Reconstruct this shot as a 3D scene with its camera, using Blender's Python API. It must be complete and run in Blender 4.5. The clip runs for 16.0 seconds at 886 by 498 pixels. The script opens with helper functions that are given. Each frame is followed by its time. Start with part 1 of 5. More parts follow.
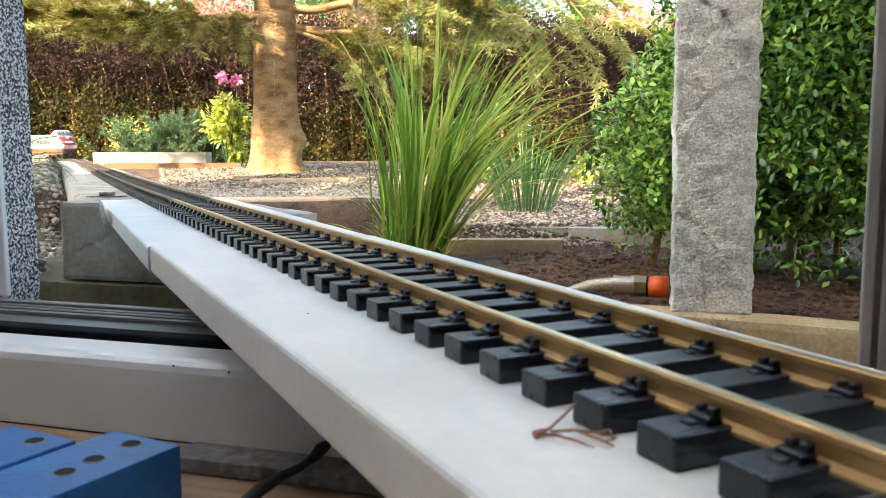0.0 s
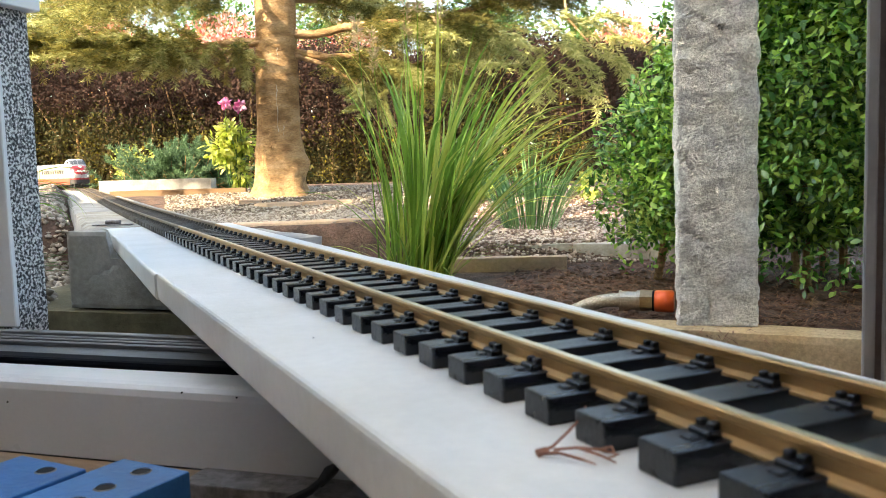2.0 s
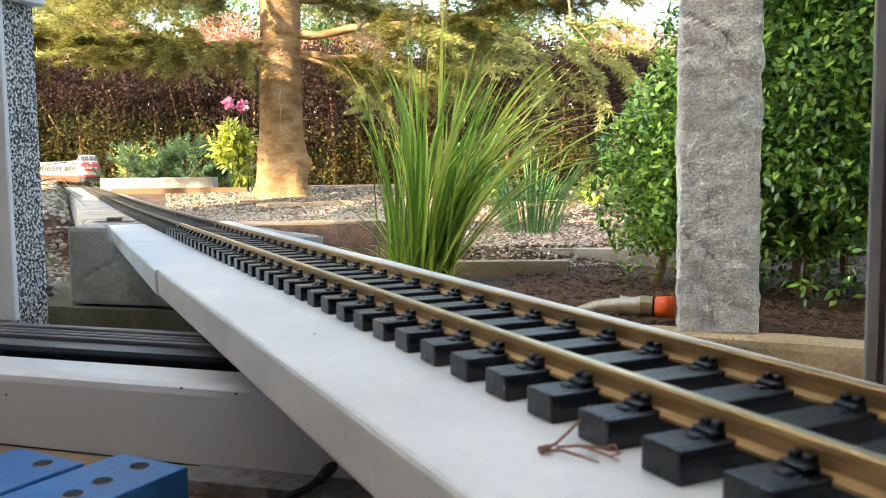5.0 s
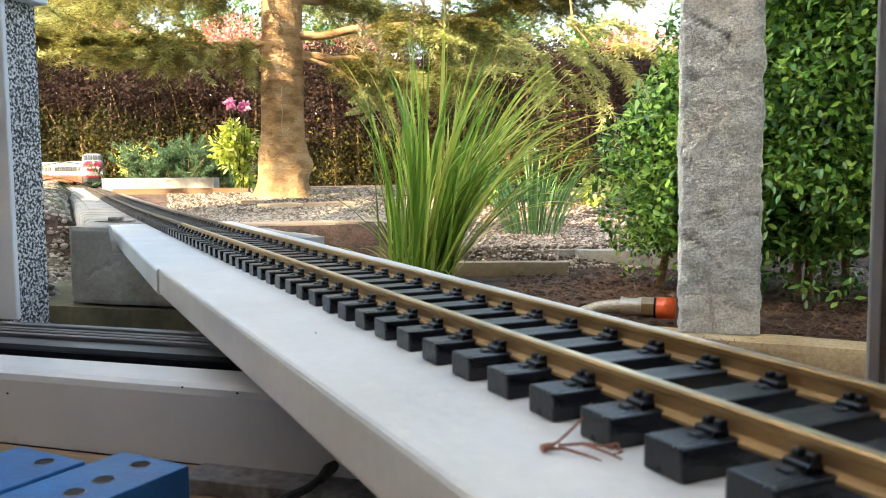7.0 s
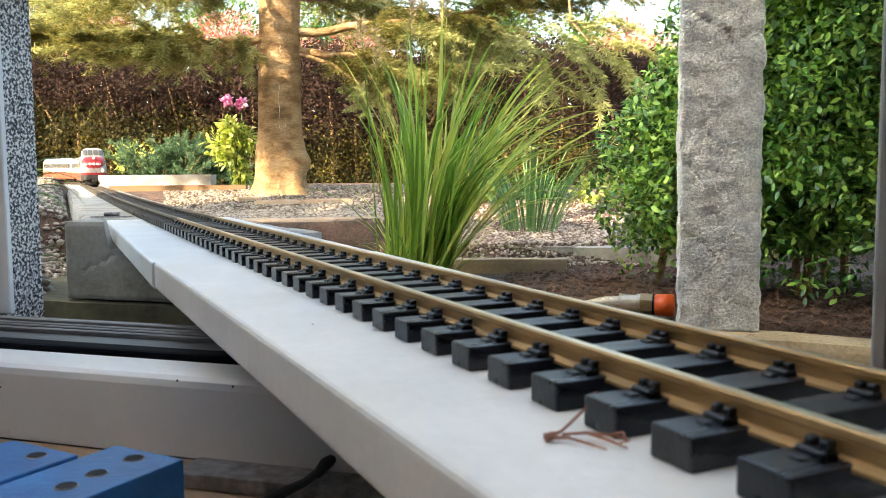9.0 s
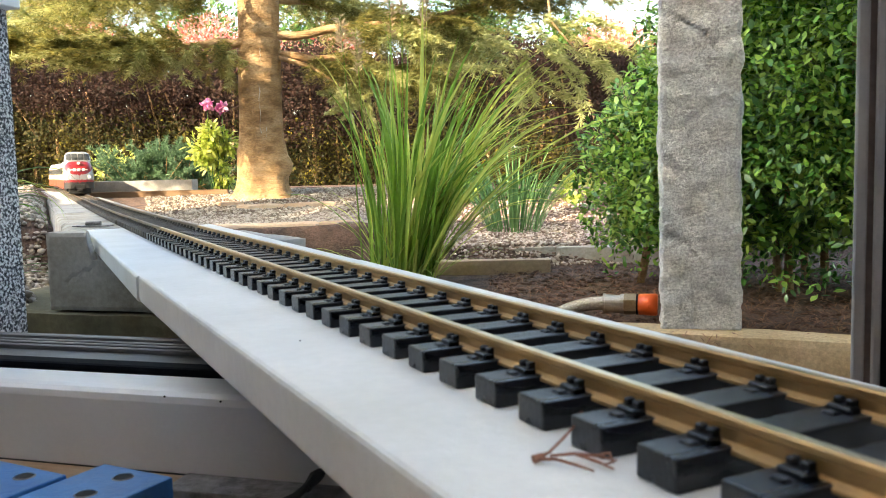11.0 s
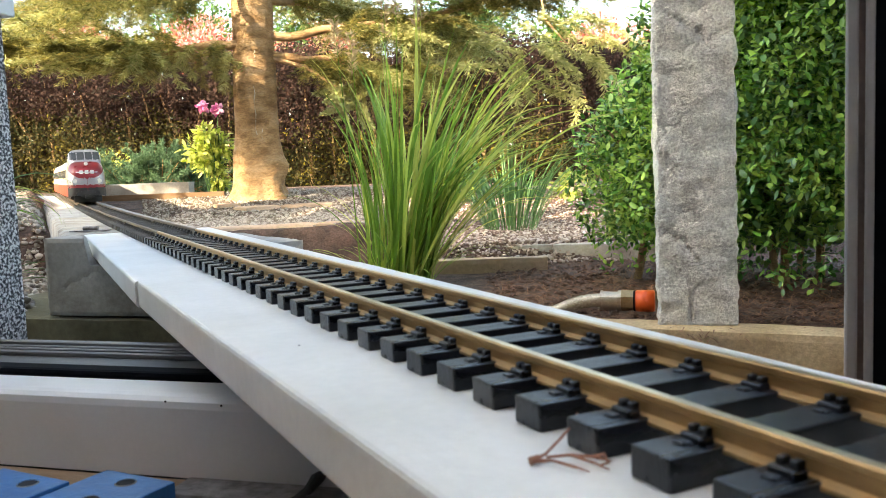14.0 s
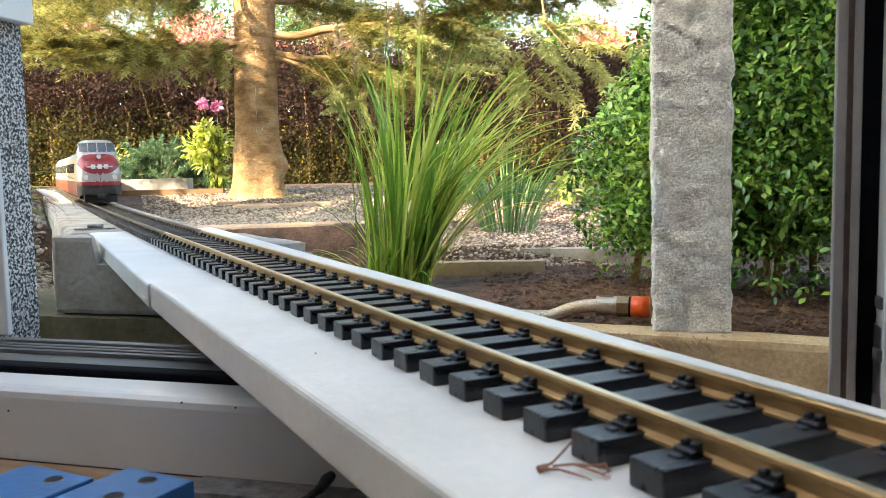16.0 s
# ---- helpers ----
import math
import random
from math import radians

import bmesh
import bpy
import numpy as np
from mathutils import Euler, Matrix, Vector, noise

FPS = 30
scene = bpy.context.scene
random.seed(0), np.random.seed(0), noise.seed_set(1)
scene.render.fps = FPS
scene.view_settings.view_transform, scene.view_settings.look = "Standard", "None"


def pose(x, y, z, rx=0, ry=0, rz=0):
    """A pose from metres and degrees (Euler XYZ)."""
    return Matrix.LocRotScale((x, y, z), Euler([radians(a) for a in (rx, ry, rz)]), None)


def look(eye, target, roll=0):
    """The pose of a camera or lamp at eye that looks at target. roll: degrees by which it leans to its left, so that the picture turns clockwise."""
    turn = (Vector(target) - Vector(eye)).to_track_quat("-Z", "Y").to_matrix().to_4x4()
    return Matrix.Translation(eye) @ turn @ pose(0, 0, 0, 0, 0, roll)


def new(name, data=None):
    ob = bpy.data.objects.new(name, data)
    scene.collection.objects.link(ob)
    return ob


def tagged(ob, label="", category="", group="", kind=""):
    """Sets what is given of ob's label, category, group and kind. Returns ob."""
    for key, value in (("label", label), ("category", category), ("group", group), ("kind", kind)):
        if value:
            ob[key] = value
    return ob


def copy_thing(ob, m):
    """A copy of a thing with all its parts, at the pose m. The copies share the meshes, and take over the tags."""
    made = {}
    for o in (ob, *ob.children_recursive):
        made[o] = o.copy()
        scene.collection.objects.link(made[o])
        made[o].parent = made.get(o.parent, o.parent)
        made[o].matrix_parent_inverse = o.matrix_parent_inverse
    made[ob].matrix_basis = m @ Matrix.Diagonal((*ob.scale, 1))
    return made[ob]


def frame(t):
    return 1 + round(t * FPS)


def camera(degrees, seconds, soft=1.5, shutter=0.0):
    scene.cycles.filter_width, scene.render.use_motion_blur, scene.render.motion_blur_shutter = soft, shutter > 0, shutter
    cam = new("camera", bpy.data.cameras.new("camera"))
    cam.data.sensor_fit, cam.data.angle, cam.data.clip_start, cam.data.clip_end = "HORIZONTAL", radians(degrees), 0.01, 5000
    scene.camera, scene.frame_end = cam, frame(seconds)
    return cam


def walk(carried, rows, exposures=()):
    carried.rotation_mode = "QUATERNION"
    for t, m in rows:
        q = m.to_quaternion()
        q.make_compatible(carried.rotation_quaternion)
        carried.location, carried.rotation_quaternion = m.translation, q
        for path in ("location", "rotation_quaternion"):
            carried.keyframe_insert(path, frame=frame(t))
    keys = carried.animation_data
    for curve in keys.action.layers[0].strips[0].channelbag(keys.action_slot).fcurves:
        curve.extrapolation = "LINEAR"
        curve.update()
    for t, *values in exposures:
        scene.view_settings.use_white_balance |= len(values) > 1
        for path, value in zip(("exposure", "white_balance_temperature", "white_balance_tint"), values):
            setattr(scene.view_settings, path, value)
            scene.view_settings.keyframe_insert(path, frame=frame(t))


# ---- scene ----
cam = camera(56.0, 16.0, soft=0.7)
cam.data.dof.use_dof, cam.data.dof.focus_distance, cam.data.dof.aperture_fstop = True, 1.5, 34.0
PATH = [
    (0, (-0.1704, -0.1440, 0.0731), (0.6714, 1.6561, -0.1531), -0.18),
    (0.5, (-0.1700, -0.1489, 0.0755), (0.6636, 1.6558, -0.1438), -1.26),
    (1, (-0.1703, -0.1487, 0.0752), (0.6650, 1.6570, -0.1292), -1.55),
    (1.5, (-0.1707, -0.1484, 0.0753), (0.6631, 1.6603, -0.1073), -1.69),
    (2, (-0.1706, -0.1484, 0.0746), (0.6611, 1.6615, -0.1057), -1.66),
    (2.5, (-0.1708, -0.1483, 0.0739), (0.6586, 1.6629, -0.1043), -1.57),
    (3, (-0.1709, -0.1487, 0.0743), (0.6598, 1.6622, -0.1003), -1.46),
    (3.5, (-0.1712, -0.1482, 0.0727), (0.6608, 1.6623, -0.0999), -0.89),
    (4, (-0.1715, -0.1473, 0.0722), (0.6606, 1.6632, -0.1002), -0.68),
    (6.5, (-0.1715, -0.1470, 0.0720), (0.6594, 1.6642, -0.0985), -0.72),
    (7, (-0.1718, -0.1467, 0.0712), (0.6579, 1.6652, -0.0978), -0.55),
    (7.5, (-0.1710, -0.1454, 0.0705), (0.6596, 1.6661, -0.0993), -0.22),
    (8, (-0.1706, -0.1451, 0.0715), (0.6595, 1.6666, -0.0977), -0.37),
    (8.5, (-0.1707, -0.1459, 0.0730), (0.6598, 1.6657, -0.0959), -0.73),
    (9, (-0.1700, -0.1408, 0.0668), (0.6652, 1.6682, -0.1061), -0.45),
    (11.5, (-0.1717, -0.1430, 0.0748), (0.7045, 1.6463, -0.1005), -1.40),
    (12, (-0.1717, -0.1420, 0.0730), (0.7106, 1.6443, -0.1021), -0.78),
    (12.5, (-0.1721, -0.1432, 0.0727), (0.7065, 1.6448, -0.1033), -0.80),
    (13, (-0.1718, -0.1452, 0.0752), (0.7046, 1.6439, -0.1018), -1.48),
    (13.5, (-0.1723, -0.1458, 0.0766), (0.7019, 1.6442, -0.1008), -1.99),
    (14, (-0.1726, -0.1464, 0.0766), (0.7029, 1.6429, -0.1025), -2.19),
    (14.5, (-0.1723, -0.1469, 0.0766), (0.7040, 1.6418, -0.1032), -2.26),
    (15, (-0.1715, -0.1449, 0.0759), (0.7068, 1.6429, -0.1041), -2.09),
    (15.5, (-0.1721, -0.1471, 0.0771), (0.7071, 1.6402, -0.1032), -1.33),
    (16, (-0.1887, -0.1637, 0.0872), (0.6964, 1.6205, -0.0950), -1.19),
]
walk(cam, [(t, look(e, g, r)) for t, e, g, r in PATH], exposures=[(0, 2.73, 7300, 9), (1.2, 2.65, 7300, 9), (12, 2.65, 7300, 9), (16, 2.73, 7300, 9)])

# ---- light ----
SUN_AZ, SUN_EL = 72.0, 29.0      # the way the light travels, from the track's direction towards +x; height
world = bpy.data.worlds.new("sky_world")
scene.world = world
world.use_nodes = True
wn = world.node_tree.nodes
sky = wn.new("ShaderNodeTexSky")
sky.sky_type, sky.sun_disc = "NISHITA", False
sky.sun_elevation = radians(SUN_EL)
sky.sun_rotation = radians(SUN_AZ + 180)
sky.air_density, sky.dust_density = 1.2, 2.5
world.node_tree.links.new(sky.outputs[0], wn["Background"].inputs[0])
wn["Background"].inputs[1].default_value = 0.15
sun = new("sun", bpy.data.lights.new("sun", "SUN"))
sun.data.energy, sun.data.angle, sun.data.color = 3.0, radians(0.6), (1.0, 0.86, 0.66)
a, e = radians(SUN_AZ), radians(SUN_EL)
way = Vector((math.sin(a) * math.cos(e), math.cos(a) * math.cos(e), -math.sin(e)))
sun.matrix_world = Matrix.Translation((0, 0, 6)) @ way.to_track_quat("-Z", "Y").to_matrix().to_4x4()


# ---- materials ----
def mat(name, cols, scale=20, rough=0.7, bump=0.2, bscale=None, metal=0.0, island=0.0, objrand=0.0, spec=0.5, trans=0.0,
        fine=0.18, stretch=(1, 1, 1), bdist=0.002, stops=None, rvar=0.12):
    m = bpy.data.materials.new(name)
    m.use_nodes = True
    nt, L = m.node_tree, m.node_tree.links.new
    N = nt.nodes.new
    b = nt.nodes["Principled BSDF"]
    tc, mp, n1, n2, ramp = N("ShaderNodeTexCoord"), N("ShaderNodeMapping"), N("ShaderNodeTexNoise"), N("ShaderNodeTexNoise"), N("ShaderNodeValToRGB")
    mp.inputs["Scale"].default_value = stretch
    L(tc.outputs["Object"], mp.inputs["Vector"])
    n1.inputs["Scale"].default_value, n1.inputs["Detail"].default_value = scale, 5
    n2.inputs["Scale"].default_value, n2.inputs["Detail"].default_value = (bscale or scale * 7), 6
    n2.inputs["Roughness"].default_value = 0.65
    L(mp.outputs[0], n1.inputs["Vector"])
    L(mp.outputs[0], n2.inputs["Vector"])
    cr = ramp.color_ramp
    cols = [tuple(c) for c in cols]
    if len(cols) == 1:
        cols = cols * 2
    stops = stops or [0.32 + 0.36 * i / (len(cols) - 1) for i in range(len(cols))]
    while len(cr.elements) < len(cols):
        cr.elements.new(0.5)
    for el, s, c in zip(cr.elements, stops, cols):
        el.position, el.color = s, (*c, 1)
    fac = n1.outputs["Fac"]
    if island or objrand:
        src = N("ShaderNodeNewGeometry").outputs["Random Per Island"] if island else N("ShaderNodeObjectInfo").outputs["Random"]
        k = island or objrand
        mix = N("ShaderNodeMix")
        mix.inputs[0].default_value = k
        L(n1.outputs["Fac"], mix.inputs[2])
        L(src, mix.inputs[3])
        fac = mix.outputs[0]
    L(fac, ramp.inputs["Fac"])
    mul = N("ShaderNodeMix")
    mul.data_type, mul.blend_type = "RGBA", "MULTIPLY"
    mul.inputs[0].default_value = 1.0
    r2 = N("ShaderNodeMapRange")
    r2.inputs[1].default_value, r2.inputs[2].default_value = 0.25, 0.75
    r2.inputs[3].default_value, r2.inputs[4].default_value = 1 - fine, 1 + fine
    L(n2.outputs["Fac"], r2.inputs[0])
    L(ramp.outputs[0], mul.inputs[6])
    L(r2.outputs[0], mul.inputs[7])
    L(mul.outputs[2], b.inputs["Base Color"])
    rr = N("ShaderNodeMapRange")
    rr.inputs[3].default_value, rr.inputs[4].default_value = max(0.03, rough - rvar), min(1, rough + rvar)
    L(n1.outputs["Fac"], rr.inputs[0])
    L(rr.outputs[0], b.inputs["Roughness"])
    b.inputs["Metallic"].default_value, b.inputs["Specular IOR Level"].default_value = metal, spec
    if bump:
        bp = N("ShaderNodeBump")
        bp.inputs["Strength"].default_value, bp.inputs["Distance"].default_value = bump, bdist
        L(n2.outputs["Fac"], bp.inputs["Height"])
        L(bp.outputs[0], b.inputs["Normal"])
    if trans:
        t, add = N("ShaderNodeBsdfTranslucent"), N("ShaderNodeMixShader")
        add.inputs[0].default_value = trans
        L(mul.outputs[2], t.inputs["Color"])
        L(b.outputs[0], add.inputs[1])
        L(t.outputs[0], add.inputs[2])
        L(add.outputs[0], nt.nodes["Material Output"].inputs[0])
    return m


M_BOARD = mat("painted_board", [(0.70, 0.69, 0.66), (0.80, 0.79, 0.77)], 14, 0.55, 0.25, 160, fine=0.05)
M_BRASS = mat("brass_rail", [(0.44, 0.27, 0.115), (0.58, 0.38, 0.18)], 60, 0.5, 0.1, 500, metal=0.75, stretch=(1, 0.15, 1))
# smoother than M_BRASS, and lighter to carry the glare on the rail tops
M_RAILTOP = mat("polished_rail_glare", [(0.56, 0.43, 0.27), (0.74, 0.62, 0.44)], 60, 0.36, 0.1, 500, metal=1.0, stretch=(1, 0.15, 1))
M_RAIL_OLD = mat("weathered_rail", [(0.12, 0.085, 0.055), (0.22, 0.16, 0.10)], 60, 0.5, 0.2, 500, metal=0.8, stretch=(1, 0.2, 1))
M_SLEEPER = mat("black_plastic", [(0.0022, 0.003, 0.006), (0.005, 0.0065, 0.011)], 90, 0.30, 0.40, 420, spec=0.55, stretch=(0.25, 2, 1), bdist=0.0006)
M_SLEEPER_OLD = mat("dusty_plastic", [(0.045, 0.038, 0.032), (0.09, 0.075, 0.06)], 60, 0.75, 0.3, 400, objrand=0.3)
M_UPVC = mat("white_upvc", [(0.62, 0.63, 0.65), (0.71, 0.715, 0.73)], 8, 0.34, 0.05, 300, fine=0.03)
# lighter copy of M_UPVC: the left jamb's outdoor light is put into the colour
M_UPVC_LIT = mat("lit_white_upvc", [(0.82, 0.83, 0.85), (0.87, 0.88, 0.90)], 8, 0.35, 0.05, 300, fine=0.03)
M_ALU = mat("brushed_aluminium", [(0.15, 0.152, 0.158), (0.23, 0.232, 0.238)], 40, 0.55, 0.15, 400, metal=0.85, stretch=(0.05, 1, 1))
# rubber parts, and the blackness of the gap beside the door sash
M_RUBBER_GAP = mat("black_rubber_and_gap", [(0.004, 0.005, 0.008), (0.009, 0.010, 0.014)], 60, 0.85, 0.1, 300, spec=0.08)
M_JAMB = mat("grey_profile", [(0.30, 0.28, 0.28), (0.38, 0.36, 0.355)], 25, 0.5, 0.1, 300, fine=0.05)
M_JAMB_GROOVE = mat("brown_gasket", [(0.14, 0.10, 0.09), (0.19, 0.14, 0.125)], 30, 0.65, 0.1, 300)
M_STUCCO = mat("mosaic_stucco", [(0.02, 0.02, 0.025), (0.30, 0.29, 0.29), (0.85, 0.84, 0.83)], 400, 0.6, 0.8, 520, stops=[0.40, 0.50, 0.58], bdist=0.003)
M_PLASTER = mat("interior_plaster", [(0.62, 0.60, 0.57), (0.72, 0.70, 0.67)], 4, 0.9, 0.2, 120, fine=0.04)
# dark so that the unseen room surfaces bounce little light onto the sill
M_PLASTER_DIM = mat("low_bounce_grey", [(0.125, 0.125, 0.135), (0.175, 0.175, 0.185)], 4, 0.9, 0.2, 120, fine=0.1)
M_WOODFLOOR = mat("worn_wood", [(0.22, 0.13, 0.07), (0.38, 0.25, 0.15)], 14, 0.6, 0.2, 120, stretch=(1, 8, 1))
M_CONCRETE = mat("old_concrete", [(0.27, 0.235, 0.185), (0.40, 0.365, 0.31), (0.48, 0.45, 0.40)], 16, 0.9, 0.6, 130, fine=0.2)
M_CONCRETE_OLIVE = mat("mossy_concrete", [(0.11, 0.09, 0.045), (0.20, 0.165, 0.09)], 14, 0.92, 0.6, 110, fine=0.25)
M_CONCRETE_PALE = mat("pale_concrete", [(0.27, 0.26, 0.24), (0.42, 0.41, 0.39)], 12, 0.9, 0.5, 130, fine=0.15)
M_SANDWALL = mat("sandy_concrete", [(0.42, 0.29, 0.15), (0.56, 0.43, 0.26)], 10, 0.9, 0.6, 170, fine=0.3)
M_TERRACOTTA = mat("brown_edging", [(0.38, 0.255, 0.16), (0.52, 0.385, 0.27)], 12, 0.88, 0.5, 120, objrand=0.3, fine=0.2)
M_TIMBER = mat("orange_timber", [(0.16, 0.09, 0.045), (0.26, 0.16, 0.085)], 10, 0.8, 0.5, 90, stretch=(0.2, 3, 3))
M_GRANITE = mat("split_granite", [(0.52, 0.505, 0.48), (0.61, 0.595, 0.56), (0.70, 0.68, 0.64)], 34, 0.85, 0.9, 240, fine=0.45, stretch=(1, 1, 1.15), bdist=0.005)
M_SOIL = mat("needle_soil", [(0.05, 0.03, 0.02), (0.11, 0.065, 0.045), (0.17, 0.10, 0.07)], 18, 0.95, 1.0, 140, fine=0.4, bdist=0.01)
M_GRAVEL = mat("pale_gravel", [(0.17, 0.11, 0.08), (0.32, 0.23, 0.17), (0.52, 0.43, 0.36)], 30, 0.85, 0.4, 200, island=0.8)
M_GRAVEL_GREY = mat("grey_gravel", [(0.17, 0.135, 0.10), (0.29, 0.245, 0.195), (0.42, 0.375, 0.32)], 30, 0.85, 0.4, 200, island=0.8)
M_NEEDLES = mat("dry_needles", [(0.12, 0.055, 0.03), (0.30, 0.15, 0.08)], 30, 0.9, 0, island=0.8)
M_BARK = mat("warm_bark", [(0.23, 0.125, 0.05), (0.38, 0.235, 0.11), (0.47, 0.32, 0.18)], 11, 0.85, 1.0, 75, stretch=(1, 1, 2.6), fine=0.40, bdist=0.008)
M_RESIN = mat("pale_resin", [(0.46, 0.40, 0.31), (0.60, 0.54, 0.44)], 60, 0.5, 0.3)
M_BLADE = mat("grass_blade", [(0.15, 0.29, 0.04), (0.30, 0.47, 0.075), (0.52, 0.58, 0.14)], 6, 0.36, 0, objrand=0.7, trans=0.52, fine=0.1)
M_BLADE_DARK = mat("dark_blade", [(0.035, 0.09, 0.025), (0.08, 0.17, 0.04)], 6, 0.5, 0, objrand=0.7, trans=0.3)
M_BLADE_GREY = mat("grey_green_blade", [(0.09, 0.20, 0.06), (0.18, 0.33, 0.11)], 6, 0.5, 0, objrand=0.7, trans=0.35)
M_SEED = mat("seed_head", [(0.42, 0.30, 0.15), (0.60, 0.47, 0.27)], 30, 0.8, 0, objrand=0.5, trans=0.2)
M_PRIVET = mat("privet_leaf", [(0.065, 0.18, 0.03), (0.18, 0.39, 0.06), (0.40, 0.62, 0.12)], 5, 0.27, 0, spec=0.8, island=0.75, trans=0.18, fine=0.1)
M_HEDGE = mat("purple_hedge_leaf", [(0.022, 0.018, 0.011), (0.036, 0.019, 0.015), (0.054, 0.028, 0.021), (0.075, 0.052, 0.036)], 1.6, 0.8, 0, spec=0.2,
              island=0.4, trans=0.3, stops=[0.30, 0.46, 0.62, 0.80])
M_HEDGE_GREEN = mat("olive_hedge_leaf", [(0.022, 0.030, 0.010), (0.045, 0.044, 0.014), (0.075, 0.055, 0.022), (0.11, 0.10, 0.02), (0.34, 0.26, 0.02)], 2.2, 0.8, 0, spec=0.2,
                    island=0.45, trans=0.3, stops=[0.28, 0.42, 0.56, 0.70, 0.84])
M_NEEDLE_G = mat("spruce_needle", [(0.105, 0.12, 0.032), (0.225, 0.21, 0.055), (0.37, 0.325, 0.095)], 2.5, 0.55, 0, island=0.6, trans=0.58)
# yellower, lighter needles: the bright look of lit sprays is put into the colour
M_NEEDLE_Y = mat("yellow_lit_needle", [(0.30, 0.33, 0.10), (0.56, 0.55, 0.24)], 2.5, 0.55, 0, island=0.6, trans=0.35)
M_NEEDLE_PALE = mat("pale_lit_needle", [(0.48, 0.50, 0.20), (0.74, 0.72, 0.40)], 2.5, 0.5, 0, island=0.6, trans=0.35)
M_NEEDLE_B = mat("blue_needle", [(0.045, 0.10, 0.045), (0.115, 0.21, 0.10)], 3, 0.6, 0, island=0.6, trans=0.15)
M_YELLOWLEAF = mat("yellow_green_leaf", [(0.32, 0.42, 0.06), (0.62, 0.64, 0.17)], 6, 0.38, 0, island=0.8, trans=0.4)
M_GREENLEAF = mat("green_leaf", [(0.05, 0.13, 0.03), (0.14, 0.26, 0.05)], 6, 0.5, 0, island=0.8, trans=0.35)
M_REDLEAF = mat("red_blossom", [(0.42, 0.10, 0.07), (0.65, 0.25, 0.20), (0.70, 0.42, 0.36)], 3, 0.6, 0, island=0.8, trans=0.4)
M_PETAL = mat("pink_petal", [(0.55, 0.10, 0.30), (0.80, 0.45, 0.62)], 20, 0.5, 0, island=0.8, trans=0.3)
M_TWIG = mat("brown_twig", [(0.26, 0.10, 0.06), (0.42, 0.20, 0.13)], 60, 0.8, 0.3)
M_BLUE = mat("blue_painted_steel", [(0.012, 0.10, 0.30), (0.025, 0.17, 0.44)], 30, 0.42, 0.25, 260, fine=0.15)
M_STEEL = mat("worn_steel", [(0.10, 0.085, 0.08), (0.30, 0.28, 0.27)], 120, 0.45, 0.7, 500, metal=0.7)
M_STRAP = mat("black_strap", [(0.012, 0.012, 0.012), (0.03, 0.03, 0.03)], 100, 0.7, 0.5, 600)
M_HOLE = mat("hole_dark", [(0.006, 0.006, 0.008)], 20, 0.8, 0)
M_ORANGE = mat("orange_plastic", [(0.75, 0.10, 0.015), (0.82, 0.13, 0.025)], 30, 0.4, 0.1, 200, fine=0.05)
M_NICKEL = mat("dull_nickel", [(0.42, 0.36, 0.28), (0.58, 0.52, 0.43)], 60, 0.38, 0.1, 300, metal=0.85)
M_BRASSNUT = mat("dull_brass", [(0.28, 0.20, 0.11), (0.40, 0.31, 0.19)], 60, 0.4, 0.1, 300, metal=0.85)
M_HOSE = mat("braided_hose", [(0.40, 0.35, 0.26), (0.68, 0.63, 0.52)], 150, 0.5, 0.6, 300, bdist=0.001)
M_T_RED = mat("train_red", [(0.21, 0.014, 0.022), (0.26, 0.022, 0.03)], 20, 0.3, 0.02, 300, fine=0.04)
M_T_LOWRED = mat("train_vermilion", [(0.26, 0.05, 0.025), (0.31, 0.07, 0.035)], 20, 0.35, 0.02, 300, fine=0.04)
M_T_CREAM = mat("train_cream", [(0.50, 0.39, 0.215), (0.56, 0.455, 0.28)], 20, 0.35, 0.02, 300, fine=0.04)
M_T_SILVER = mat("train_silver", [(0.33, 0.335, 0.355), (0.40, 0.405, 0.425)], 20, 0.33, 0.02, 300, fine=0.04, metal=0.3)
# base lightened to stand in for sky reflected in the panes
M_T_GLASS = mat("train_window", [(0.05, 0.058, 0.068), (0.09, 0.10, 0.11)], 20, 0.12, 0)
M_T_BLACK = mat("train_black", [(0.012, 0.012, 0.013), (0.028, 0.027, 0.026)], 60, 0.6, 0.2)
M_WHITE = mat("white_enamel", [(0.75, 0.73, 0.70), (0.82, 0.80, 0.78)], 20, 0.4, 0)
M_LAMP = mat("lamp_glass", [(0.80, 0.78, 0.70)], 20, 0.15, 0)


# ---- building helpers ----
RZ = -42.4                                   # the house wall's turn against the track
CU, SU = math.cos(radians(42.4)), math.sin(radians(42.4))


def H(s, c, z=0.0):
    """From the house's own plan (s along the wall, c out into the garden) to the world."""
    return Vector((s * CU + c * SU, -s * SU + c * CU, z))


def mesh_of(name, bm, material):
    me = bpy.data.meshes.new(name)
    bm.normal_update()
    bm.to_mesh(me)
    bm.free()
    if material:
        me.materials.append(material)
    return me


def part(name, bm, material, parent, label="", smooth=False):
    me = bm if isinstance(bm, bpy.types.Mesh) else mesh_of(name, bm, material)
    ob = new(name, me)
    ob.parent = parent
    if smooth:
        me.shade_smooth()
    if label:
        ob["label"] = label
    return ob


def thing(name, label, category, m=None, group="", kind="", bm=None, material=None, smooth=False):
    ob = new(name, (bm if isinstance(bm, bpy.types.Mesh) else mesh_of(name, bm, material)) if bm else None)
    if smooth and bm:
        ob.data.shade_smooth()
    if m is not None:
        ob.matrix_world = m
    return tagged(ob, label, category, group, kind)


